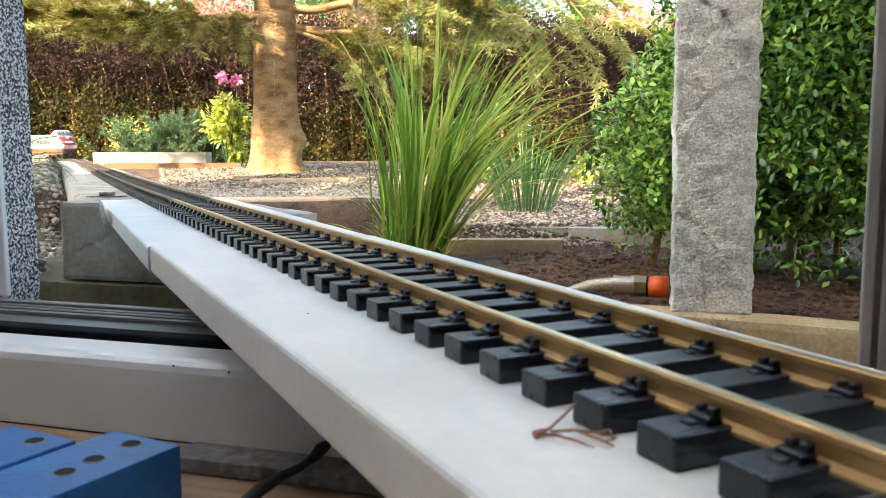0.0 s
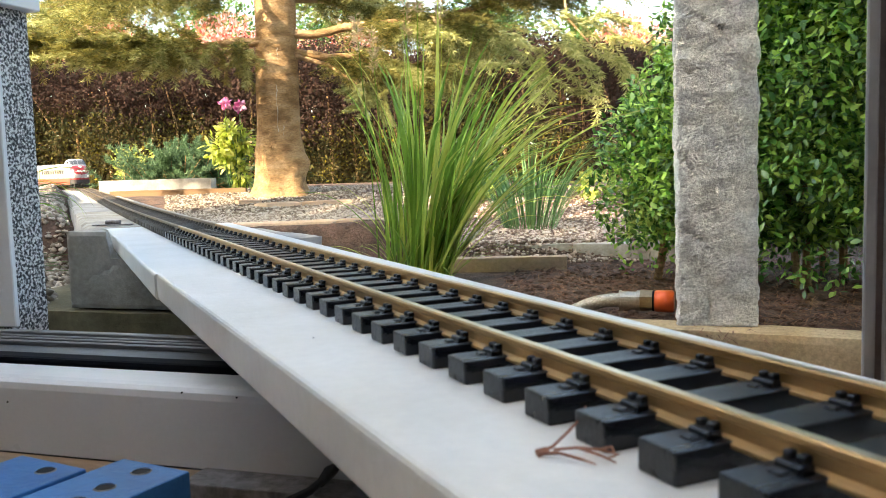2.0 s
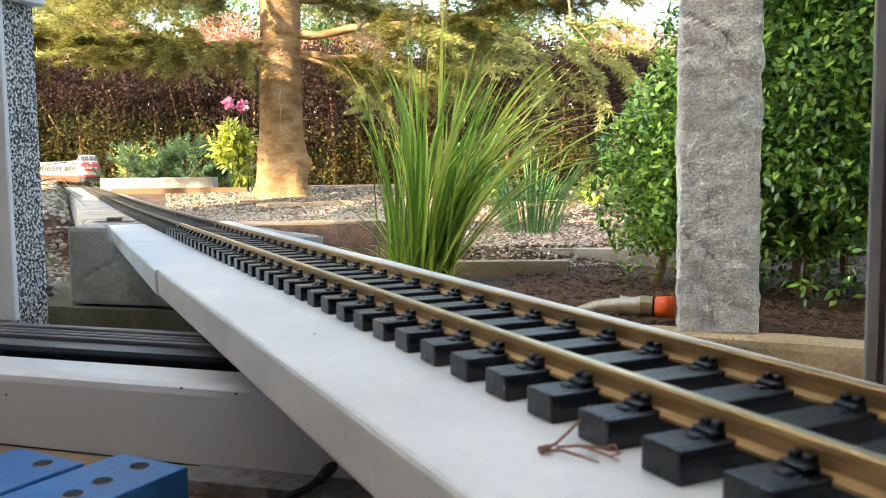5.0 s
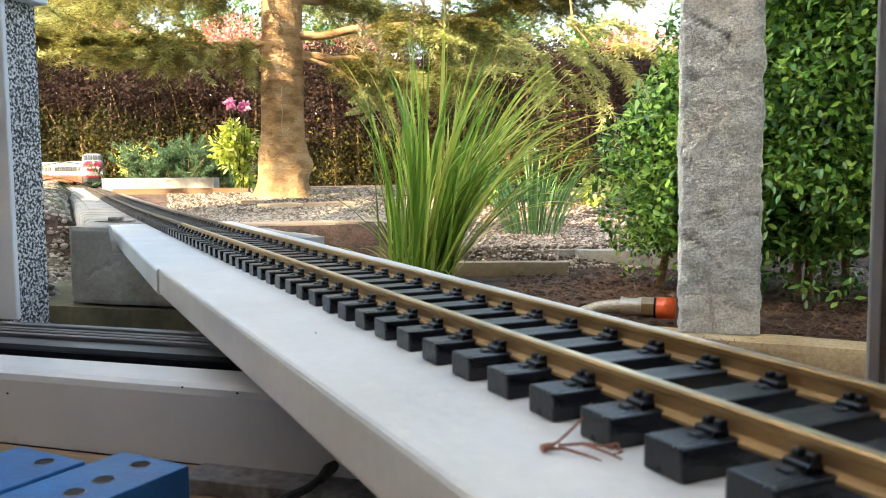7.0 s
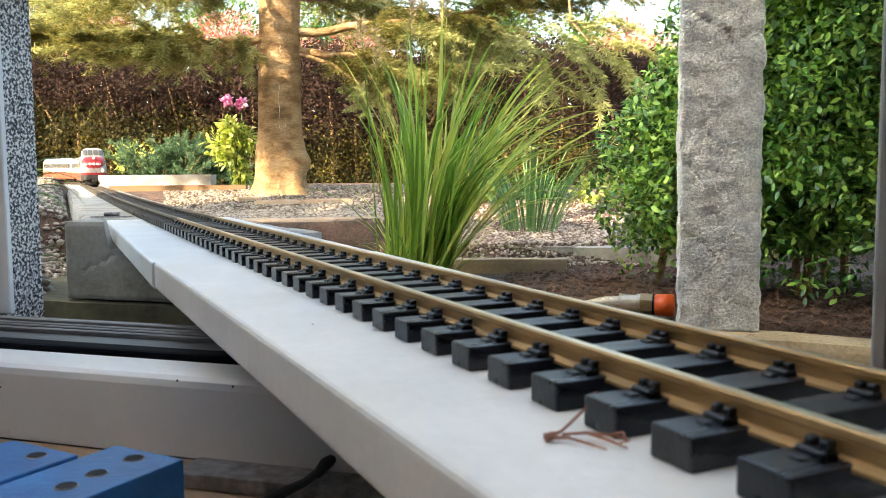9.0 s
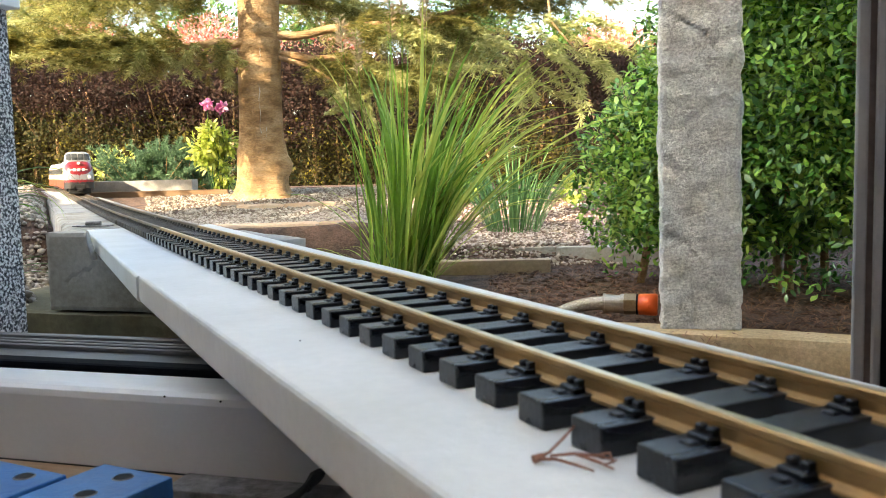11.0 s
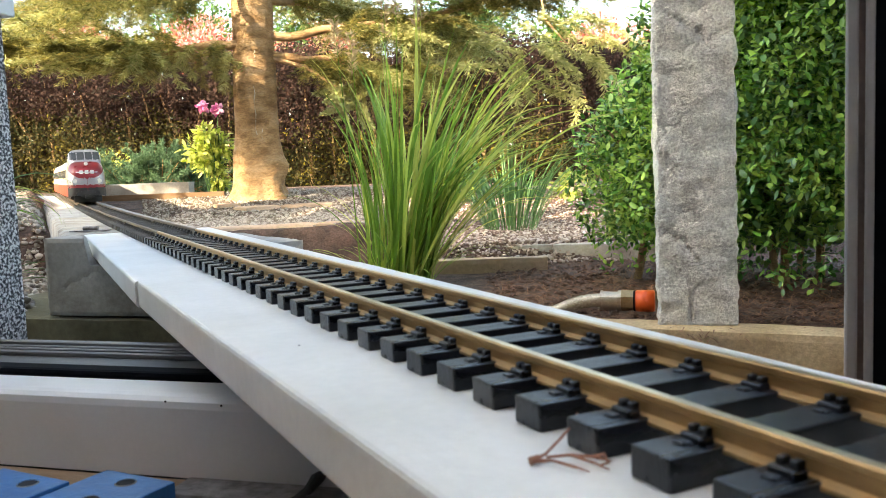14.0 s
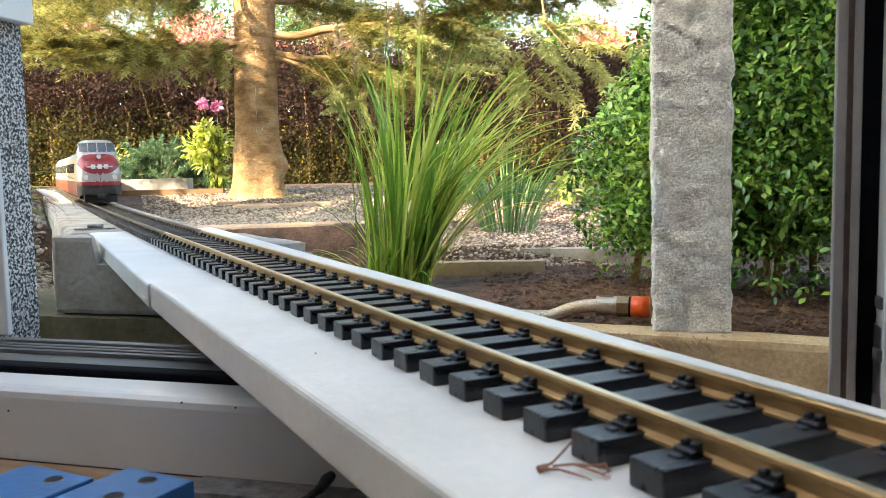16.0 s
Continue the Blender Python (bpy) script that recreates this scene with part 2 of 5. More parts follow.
def fast_mesh(name, V, faces, material):
    """A mesh from arrays: V (n, 3) and a list of face arrays (m, k)."""
    me = bpy.data.meshes.new(name)
    V = np.asarray(V, dtype=np.float32)
    me.vertices.add(len(V))
    me.vertices.foreach_set("co", V.ravel())
    tot = np.concatenate([np.full(len(f), f.shape[1]) for f in faces]).astype(np.int32)
    idx = np.concatenate([f.ravel() for f in faces]).astype(np.int32)
    me.loops.add(len(idx))
    me.loops.foreach_set("vertex_index", idx)
    me.polygons.add(len(tot))
    me.polygons.foreach_set("loop_start", np.concatenate([[0], np.cumsum(tot)[:-1]]).astype(np.int32))
    me.update(calc_edges=True)
    me.materials.append(material)
    return me


def box(bm, x0, x1, y0, y1, z0, z1, bevel=0.0, seg=2):
    r = bmesh.ops.create_cube(bm, size=1)
    vs = r["verts"]
    for v in vs:
        v.co = Vector(((x0 + x1) / 2 + v.co.x * (x1 - x0), (y0 + y1) / 2 + v.co.y * (y1 - y0), (z0 + z1) / 2 + v.co.z * (z1 - z0)))
    if bevel:
        es = list({e for v in vs for e in v.link_edges})
        bmesh.ops.bevel(bm, geom=es, offset=bevel, segments=seg, affect="EDGES", profile=0.6)
    return bm


def B(*a, **k):
    return box(bmesh.new(), *a, **k)


def cyl(bm, p, q, r0, r1=None, seg=16):
    p, q = Vector(p), Vector(q)
    d = q - p
    m = Matrix.Translation((p + q) / 2) @ d.to_track_quat("Z", "Y").to_matrix().to_4x4()
    bmesh.ops.create_cone(bm, cap_ends=True, segments=seg, radius1=r0, radius2=r0 if r1 is None else r1, depth=d.length, matrix=m)
    return bm


def rough_box(sx, sy, sz, step, amp, freq, chip=0.0, seed=0, round_=0.0):
    """A box standing on z = 0 with uneven, broken faces."""
    n = [max(2, int(round(s / step))) for s in (sx, sy, sz)]
    bm = bmesh.new()
    S = (sx, sy, sz)
    for ax in range(3):
        a, b = [i for i in range(3) if i != ax]
        for side in (0, 1):
            g = []
            for i in range(n[a] + 1):
                row = []
                for j in range(n[b] + 1):
                    co = [0, 0, 0]
                    co[ax], co[a], co[b] = side * S[ax], i * S[a] / n[a], j * S[b] / n[b]
                    row.append(bm.verts.new((co[0] - sx / 2, co[1] - sy / 2, co[2])))
                g.append(row)
            for i in range(n[a]):
                for j in range(n[b]):
                    bm.faces.new((g[i][j], g[i + 1][j], g[i + 1][j + 1], g[i][j + 1]))
    bmesh.ops.remove_doubles(bm, verts=bm.verts, dist=1e-5)
    bmesh.ops.recalc_face_normals(bm, faces=bm.faces)
    bm.normal_update()
    off = Vector((seed * 7.3, seed * 3.1, seed * 1.7))
    moves = []
    for v in bm.verts:
        q = v.co * freq + off
        k = noise.fractal(q, 0.8, 2.1, 5) * amp
        if chip:
            c = noise.noise(v.co * freq * 0.35 + off * 2)
            k -= chip * max(0, c) ** 1.5
        d = Vector()
        if round_:
            ex = min(sx / 2 - abs(v.co.x), round_) / round_, min(sy / 2 - abs(v.co.y), round_) / round_, min(min(v.co.z, sz - v.co.z), round_) / round_
            near = sorted(ex)
            if near[1] < 1:
                d = -v.normal * round_ * 0.35 * (1 - near[1]) ** 2
        moves.append((v, v.normal * k + d))
    for v, m in moves:
        v.co += m
    return bm


def rand_dirs(rng, n):
    d = rng.normal(size=(n, 3))
    return d / np.linalg.norm(d, axis=1, keepdims=True)


def leaf_arrays(P, D, N, length, width, round_leaf=True, droop=0.12):
    """Leaves with a base, a tip, a folded midrib and a rounded outline, at P along D with the upper side N."""
    n = len(P)
    S = np.cross(D, N)
    S /= np.linalg.norm(S, axis=1, keepdims=True) + 1e-9
    N = np.cross(S, D)
    L, W = np.asarray(length).reshape(-1, 1) * np.ones((n, 1)), np.asarray(width).reshape(-1, 1) * np.ones((n, 1))
    if round_leaf:
        st = [(0.34, 0.46, 0.10), (0.70, 0.40, 0.06)]
        vs = [P]
        for t, w, h in st:
            for sd in (-1, 0, 1):
                vs.append(P + D * L * t + S * W * w * sd + N * W * (h * abs(sd)) - N * L * droop * t * t)
        vs.append(P + D * L - N * L * droop)
        V = np.stack(vs, 1).reshape(-1, 3)
        o = (np.arange(n) * 8)[:, None]
        tris = np.concatenate([o + [[0, 2, 1]], o + [[0, 3, 2]], o + [[4, 5, 7]], o + [[5, 6, 7]]])
        quads = np.concatenate([o + [[1, 2, 5, 4]], o + [[2, 3, 6, 5]]])
        return V, [tris, quads]
    V = np.stack([P, P + D * L * 0.5 - S * W * 0.5, P + D * L - N * L * droop, P + D * L * 0.5 + S * W * 0.5], 1).reshape(-1, 3)
    o = (np.arange(n) * 4)[:, None]
    return V, [o + [[0, 1, 2, 3]]]


def stones(name, P, size, material, rng):
    """Many small broken stones as one mesh."""
    bm = bmesh.new()
    bmesh.ops.create_icosphere(bm, subdivisions=1, radius=1)
    base = np.array([v.co[:] for v in bm.verts])
    f = np.array([[v.index for v in fc.verts] for fc in bm.faces])
    bm.free()
    n = len(P)
    sc = np.asarray(size).reshape(-1, 1, 1) * rng.uniform(0.55, 1.1, (n, 1, 3)) * [[[1, 1, 0.7]]]
    V = base[None] * (1 + rng.uniform(-0.22, 0.22, (n, len(base), 1))) * sc
    a = rng.uniform(0, 6.28, n)
    c, s = np.cos(a)[:, None], np.sin(a)[:, None]
    V = np.stack([V[..., 0] * c - V[..., 1] * s, V[..., 0] * s + V[..., 1] * c, V[..., 2]], -1) + P[:, None, :]
    F = (f[None] + (np.arange(n) * len(base))[:, None, None]).reshape(-1, 3)
    return fast_mesh(name, V.reshape(-1, 3), [F], material)


def tube(pts, radii, seg=8, cap=True):
    """A tapered tube along points."""
    bm = bmesh.new()
    pts = [Vector(p) for p in pts]
    rings = []
    for i, p in enumerate(pts):
        t = (pts[min(i + 1, len(pts) - 1)] - pts[max(i - 1, 0)]).normalized()
        q = t.to_track_quat("Z", "Y").to_matrix()
        r = radii[i] if hasattr(radii, "__len__") else radii
        rings.append([bm.verts.new(p + q @ Vector((math.cos(k * 6.2832 / seg) * r, math.sin(k * 6.2832 / seg) * r, 0))) for k in range(seg)])
    for a, b in zip(rings, rings[1:]):
        for k in range(seg):
            bm.faces.new((a[k], a[(k + 1) % seg], b[(k + 1) % seg], b[k]))
    if cap:
        bm.faces.new(rings[0][::-1])
        bm.faces.new(rings[-1])
    return bm


# ---- the ground ----
FX, FY = 0.441, 0.8975                       # the way into the garden, used for the terraces


def depth_side(x, y):
    dx, dy = x + 0.172, y + 0.143
    d = dx * FX + dy * FY
    return d, (dx * FY - dy * FX)


def step(a, b, x):
    t = min(1, max(0, (x - a) / (b - a)))
    return t * t * (3 - 2 * t)


def ground_z(x, y):
    d, l = depth_side(x, y)
    px = l / max(d, 0.3)
    right = step(-0.08, 0.0, px)
    low = -0.172
    terrace = (-0.050 * (1 - right) - 0.112 * right)
    z = low + (terrace - low) * step(2.12 + 0.0 * right, 2.22, d)
    z = z + (0.02 - z) * step(2.75, 4.0, d) * (0.75 + 0.25 * (1 - right))
    # the bank on the far side of the track
    left = step(-0.12, -0.19, x) * step(1.7, 3.6, y)
    z = z + (0.075 - z) * left
    z = z + (-0.085 - z) * step(-0.14, -0.2, x) * step(1.05, 1.2, y) * (1 - step(1.25, 1.6, y))
    z += 0.006 * noise.noise(Vector((x * 6, y * 6, 0))) * step(0.8, 1.4, d)
    return z


def build_ground():
    xs = np.concatenate([np.linspace(-60, -4, 12), np.linspace(-3.5, -0.8, 18), np.linspace(-0.75, 3.0, 120), np.linspace(3.2, 8, 26), np.linspace(9, 80, 12)])
    ys = np.concatenate([np.linspace(-60, -2, 10), np.linspace(-1.5, 0.4, 14), np.linspace(0.45, 4.0, 120), np.linspace(4.1, 9, 40), np.linspace(10, 120, 14)])
    V = np.array([(x, y, ground_z(x, y) if -5 < x < 9 and -2 < y < 10 else 0.0) for y in ys for x in xs])
    # inside and close to the house the ground lies lower
    cc = V[:, 0] * SU + V[:, 1] * CU
    V[:, 2] = np.where(cc < 0.62, np.minimum(V[:, 2], -0.26), V[:, 2])
    front = (0.78 * (V[:, 0] - 0.83) + 0.62 * (V[:, 1] - 0.615) < 0.0) & (V[:, 0] > 0.2) & (V[:, 0] < 2.0)
    V[:, 2] = np.where(front, np.minimum(V[:, 2], -0.30), V[:, 2])
    nx, ny = len(xs), len(ys)
    i = np.arange(nx * ny).reshape(ny, nx)
    F = np.stack([i[:-1, :-1], i[:-1, 1:], i[1:, 1:], i[1:, :-1]], -1).reshape(-1, 4)
    me = fast_mesh("ground", V, [F], M_SOIL)
    me.shade_smooth()
    thing("ground", "dark brown garden soil strewn with conifer needles", "ground", kind="structure", bm=me)


build_ground()


# ---- the house ----
S0, S1 = -0.53, 0.075                        # the door opening
TOP, FLOOR, HOUSE_TOP = 2.0, -0.1, 2.2
HM = pose(0, 0, 0, 0, 0, RZ)


def glass(name):
    m = bpy.data.materials.new(name)
    m.use_nodes = True
    b = m.node_tree.nodes["Principled BSDF"]
    b.inputs["Base Color"].default_value = (0.96, 0.98, 0.97, 1)
    b.inputs["Roughness"].default_value, b.inputs["Transmission Weight"].default_value, b.inputs["IOR"].default_value = 0.0, 1.0, 1.45
    return m


M_GLASS = glass("clear_glass")


def house():
    """An added, unseen garden room: clear roof admits skylight, grey rear wall blocks the sun."""
    thing("wall_north", "garden wall with coarse black and white mosaic render", "wall", HM, kind="structure",
          bm=box(box(bmesh.new(), -0.95, -0.612, 0.3525, 0.395, -0.3, TOP), S1 + 0.10, 0.34, 0.26, 0.345, -0.3, TOP), material=M_STUCCO)
    thing("wall_lintel", "unseen white beam added over the sliding door", "wall", HM, kind="structure", bm=B(-3.2, 3.0, 0.205, 0.34, TOP, TOP + 0.12), material=M_UPVC)
    thing("wall_plinth", "unseen low rendered wall added under the window panes", "wall", HM, kind="structure",
          bm=box(box(bmesh.new(), -3.2, -0.955, 0.3525, 0.43, -0.3, 0.15), 0.345, 3.0, 0.235, 0.345, -0.3, 0.15), material=M_STUCCO)
    # unseen wall, added to shade the near ground and board from the sun
    thing("wall_south", "unseen grey rear wall added for house shade and little bounce", "wall", HM, kind="structure", bm=B(-6.0, 6.0, -1.5, -1.3, -0.3, TOP + 0.165), material=M_PLASTER_DIM)
    for nm, x in (("wall_west", -3.2), ("wall_east", 2.95)):
        thing(nm, "unseen grey end wall added to keep the sill dim", "wall", HM, kind="structure", bm=B(x, x + 0.05, -1.3, 0.235, -0.3, TOP), material=M_PLASTER_DIM)
    k = 0
    for x0, x1 in ((-3.15, -2.06), (-2.04, -0.96), (0.36, 1.6), (1.62, 2.94)):
        k += 1
        w = thing("window_%d" % k, "unseen clear pane added to let daylight in", "window", HM, kind="structure")
        g = part("pane", B(x0 + 0.05, x1 - 0.05, 0.27, 0.276, 0.2, TOP - 0.05), M_GLASS, w)
        g.visible_shadow = False
        part("frame", box(box(box(box(bmesh.new(), x0, x0 + 0.05, 0.25, 0.30, 0.15, TOP), x1 - 0.05, x1, 0.25, 0.30, 0.15, TOP), x0 + 0.05, x1 - 0.05, 0.25, 0.30, 0.15, 0.2), x0 + 0.05, x1 - 0.05, 0.25, 0.30, TOP - 0.05, TOP), M_UPVC, w)
    # unseen roof, added clear so that the sky lights the board
    roof = thing("ceiling", "unseen clear roof added to let skylight onto the board", "ceiling", HM, kind="structure", bm=box(bmesh.new(), -3.2, 3.0, -0.75, 0.34, TOP + 0.125, TOP + 0.133), material=M_GLASS)
    roof.visible_shadow = False
    # unseen panel, added to keep skylight off the sill's room side
    thing("sill_dimming_panel", "unseen grey overhead panel added to dim the sill", "ceiling", HM, kind="structure", bm=B(-3.2, 3.0, -1.3, -0.752, TOP + 0.122, TOP + 0.16), material=M_PLASTER_DIM)
    bars = thing("roof_bar", "unseen slim white bars added under the clear roof", "roof bar", HM, kind="structure")
    for i in range(7):
        x = -3.15 + i * 1.0
        part("bar", B(x - 0.02, x + 0.02, -1.3, 0.205, TOP + 0.06, TOP + 0.12), M_UPVC, bars)
    fl = thing("floor", "worn brown wooden floor boards", "floor", HM, kind="structure", bm=B(-3.2, 3.0, -1.3, 0.235, -0.16, -0.1135), material=M_HOLE)
    pl = mesh_of("floor_plank", B(-0.6, 0.6, -0.058, 0.058, -0.006, 0.006, bevel=0.0015, seg=1), M_WOODFLOOR)
    for i in range(4):
        for j in range(8):
            p = part("plank", pl, None, fl)
            p.location = (-1.5 + i * 1.202 + (0.3 if j % 2 else 0), 0.1408 - j * 0.1175, -0.1062)


house()


def threshold():
    """The sill of the sliding door: white inner profile, black channel, ridged metal track."""
    t = thing("door_threshold", "white plastic door threshold with ridged metal track", "door sill", HM, kind="structure")
    x0, x1 = -0.95, -0.04
    bm = bmesh.new()
    prof = [(0.1995, -0.1), (0.1995, -0.0575), (0.2005, -0.0535), (0.2035, -0.0512), (0.2080, -0.0503), (0.2325, -0.0498), (0.2340, -0.0512), (0.2340, -0.1)]
    a = [bm.verts.new((x0, c, z)) for c, z in prof]
    b = [bm.verts.new((x1, c, z)) for c, z in prof]
    for i in range(len(prof) - 1):
        bm.faces.new((a[i], b[i], b[i + 1], a[i + 1]))
    part("inner_profile", bm, M_UPVC, t, "white plastic profile")
    part("gasket", B(x0, x1, 0.2345, 0.2600, -0.1, -0.0580, bevel=0.002), M_RUBBER_GAP, t, "black rubber channel")
    part("gasket_lip", B(x0, x1, 0.2605, 0.2790, -0.1, -0.0520, bevel=0.003), M_RUBBER_GAP, t, "black rubber lip")
    bm = B(x0, x1, 0.2800, 0.345, -0.1, -0.0540, bevel=0.001)
    for c, w, z in ((0.3075, 0.0035, -0.0500), (0.3165, 0.0035, -0.0497), (0.3255, 0.0035, -0.0497), (0.3400, 0.008, -0.0490)):
        box(bm, x0, x1, c - w / 2, c + w / 2, -0.0545, z, bevel=0.0008, seg=1)
    part("metal_track", bm, M_ALU, t, "ridged grey aluminium track")
    for s, c, z in ((-0.293, 0.2, -0.0545), (-0.331, 0.2, -0.0535), (-0.463, 0.1975, -0.066)):
        bm = bmesh.new()
        bmesh.ops.create_uvsphere(bm, u_segments=8, v_segments=6, radius=0.0007, matrix=pose(s, c, z))
        part("dirt_speck", bm, M_HOLE, t)


threshold()


def jambs():
    j = thing("door_jamb", "white plastic door frame upright", "door frame", HM, kind="structure")
    part("upright", B(-0.74, -0.6015, 0.3465, 0.352, -0.0485, 1.99, bevel=0.001, seg=1), M_UPVC_LIT, j)
    part("cap", B(-0.66, -0.5995, 0.344, 0.399, 0.230, 0.40, bevel=0.001, seg=1), M_UPVC_LIT, j, "white plastic window ledge over the mosaic plaster")
    r = thing("door_frame_right", "grey door frame upright with brown seal and black strip standing in for the gap's shade", "door frame", HM, kind="structure")
    part("outer_strip", B(0.0460, 0.0515, 0.2185, 0.2225, -0.1, 1.99, bevel=0.0008, seg=1), M_JAMB, r)
    part("seal_strip", B(0.0500, 0.0560, 0.2210, 0.2260, -0.1, 1.99), M_JAMB_GROOVE, r, "brown rubber seal")
    part("inner_strip", B(0.0545, 0.0585, 0.2175, 0.2208, -0.1, 1.99, bevel=0.0008, seg=1), M_JAMB, r)
    # solid black strip: the shade inside the gap is put into its colour
    part("gap_shade", B(0.0562, 0.0800, 0.2240, 0.2280, -0.1, 1.99), M_RUBBER_GAP, r, "black strip standing in for the gap's shade")
    sash = thing("door_sash", "white sliding door sash with metal lock fittings", "door", HM, kind="structure")
    part("sash_frame", B(0.0680, 0.165, 0.204, 0.2235, -0.046, 1.98, bevel=0.002), M_UPVC, sash)
    k = part("lock_strip", B(0.0676, 0.0689, 0.208, 0.226, -0.04, 0.005), M_STEEL, sash, "grey metal lock strip")
    part("lock_bolt", B(0.0660, 0.0690, 0.2065, 0.2165, 0.0145, 0.0205, bevel=0.0008), M_ALU, sash, "bright lock bolt")
    part("lock_bolt", B(0.0655, 0.0690, 0.206, 0.217, -0.012, -0.006, bevel=0.0008), M_ALU, sash, "bright lock bolt")
    part("lock_bolt", B(0.0658, 0.0690, 0.206, 0.217, -0.040, -0.030, bevel=0.0008), M_ALU, sash, "bright lock bolt")
    # full-height black sheet behind the sash
    part("sash_back", B(0.0690, 0.34, 0.2492, 0.2585, -0.046, 1.98), M_RUBBER_GAP, sash, "wide black sheet behind the sash")


jambs()


# ---- board and track ----
PITCH = 0.0276
RAIL_Z = 0.0070
Y_CURVE, R_CURVE = 5.2, 2.5


def track_at(s):
    """Place and turn of the centreline at the length s along the track."""
    z = 0.0 if s < 1.4 else 0.0105 * (s - 2.3) + 0.00945 * math.exp(-(s - 1.4) * 1.11)
    if s < Y_CURVE:
        return 0.0, s, z, 0.0
    a = (s - Y_CURVE) / R_CURVE
    return -R_CURVE * (1 - math.cos(a)), Y_CURVE + R_CURVE * math.sin(a), z, a


def board():
    b = thing("track_board", "white painted wooden board carrying the rails over the sill", "board", pose(0, 0, 0))
    for y0, y1, z, left, slope in ((-0.55, 0.5675, 0.0, -0.0905, -0.0185), (0.569, 1.345, -0.0006, -0.1045, 0.003)):
        bm = box(bmesh.new(), -0.1, 0.1, y0, y1, -0.0225, z)
        for v in bm.verts:
            v.co.x = (left + slope * v.co.y) if v.co.x < 0 else (0.0815 + 0.019 * min(v.co.y, 1.185))
        bmesh.ops.bevel(bm, geom=[e for e in bm.edges if abs(e.verts[0].co.y - e.verts[1].co.y) > 0.1], offset=0.0036, segments=4, affect="EDGES", profile=0.6)
        part("plank", bm, M_BOARD, b)



board()


def rail_bm(offset, s0, s1, ds):
    prof = [(-0.0036, 0.0), (-0.0036, 0.0010), (-0.0011, 0.0022), (-0.0010, 0.0052), (-0.0019, 0.0060), (-0.0020, 0.0077), (-0.0014, 0.0083),
            (0.0014, 0.0083), (0.0020, 0.0077), (0.0019, 0.0060), (0.0010, 0.0052), (0.0011, 0.0022), (0.0036, 0.0010), (0.0036, 0.0)]
    bm = bmesh.new()
    n = max(1, int(round((s1 - s0) / ds)))
    rings = []
    for i in range(n + 1):
        x, y, z, a = track_at(s0 + (s1 - s0) * i / n)
        rings.append([bm.verts.new((x + (offset + p) * math.cos(a), y + (offset + p) * math.sin(a), z + RAIL_Z + h)) for p, h in prof])
    k = len(prof)
    for p, q in zip(rings, rings[1:]):
        for i in range(k):
            bm.faces.new((p[i], p[(i + 1) % k], q[(i + 1) % k], q[i]))
    bm.faces.new(rings[0])
    bm.faces.new(rings[-1][::-1])
    bmesh.ops.recalc_face_normals(bm, faces=bm.faces)
    return bm


def sleeper_mesh(material):
    bm = bmesh.new()
    box(bm, -0.0445, 0.0445, 0.0, 0.0145, 0.0, 0.0086, bevel=0.0009, seg=2)
    for r in (-0.0245, 0.0245):
        for sd in (-1, 1):
            x = r + sd * 0.0048
            box(bm, x - 0.0022, x + 0.0022, 0.0035, 0.0115, 0.0080, 0.0104, bevel=0.0005, seg=1)
            xi = r + sd * 0.0036
            box(bm, xi - 0.0014, xi + 0.0014, 0.0045, 0.0070, 0.0100, 0.0122, bevel=0.0004, seg=1)
            box(bm, xi - 0.0014, xi + 0.0014, 0.0085, 0.0108, 0.0100, 0.0122, bevel=0.0004, seg=1)
            x = r + sd * 0.0095
            box(bm, x - 0.0016, x + 0.0016, 0.0055, 0.0095, 0.0080, 0.0094, bevel=0.0004, seg=1)
    return mesh_of("sleeper", bm, material)


def track(name, label, s0, s1, metal, plastic, ds):
    t = thing(name, label, "model railway track", pose(0, 0, 0), group="garden railway track")
    for off in (-0.0245, 0.0245):
        o = part("rail", rail_bm(off, s0, s1, ds), metal, t)
        # top faces get the polished colour with the glare painted in
        if metal is M_BRASS:
            o.data.materials.append(M_RAILTOP)
            for f in o.data.polygons:
                if f.normal.z > 0.9 and f.center.z > RAIL_Z + 0.008:
                    f.material_index = 1
    me = sleeper_mesh(plastic)
    k = math.ceil(s0 / PITCH - 1e-6)
    while k * PITCH + 0.015 < s1:
        x, y, z, a = track_at(k * PITCH)
        o = part("sleeper", me, None, t)
        o.matrix_basis = pose(x, y - 0.0145 + 0.0145, z, 0, 0, math.degrees(a))
        k += 1
    return t


track("track_section", "brass rails on black plastic sleepers, laid on a white board", -0.5, 1.0155, M_BRASS, M_SLEEPER, 0.5)
t2 = track("track_section", "weathered dark rails on dusty sleepers, on a concrete pier", 1.0165, 7.2, M_RAIL_OLD, M_SLEEPER_OLD, 0.12)
for off in (-0.0245, 0.0245):
    part("rail_joiner", B(off - 0.0042, off + 0.0042, 1.003, 1.030, 0.0068, 0.0125, bevel=0.0006, seg=1), M_RAIL_OLD, t2, "folded metal rail joiner")
    part("rail_joiner", B(off - 0.0042, off + 0.0042, 1.43, 1.458, 0.0068, 0.0130, bevel=0.0006, seg=1), M_RAIL_OLD, t2, "folded metal rail joiner")


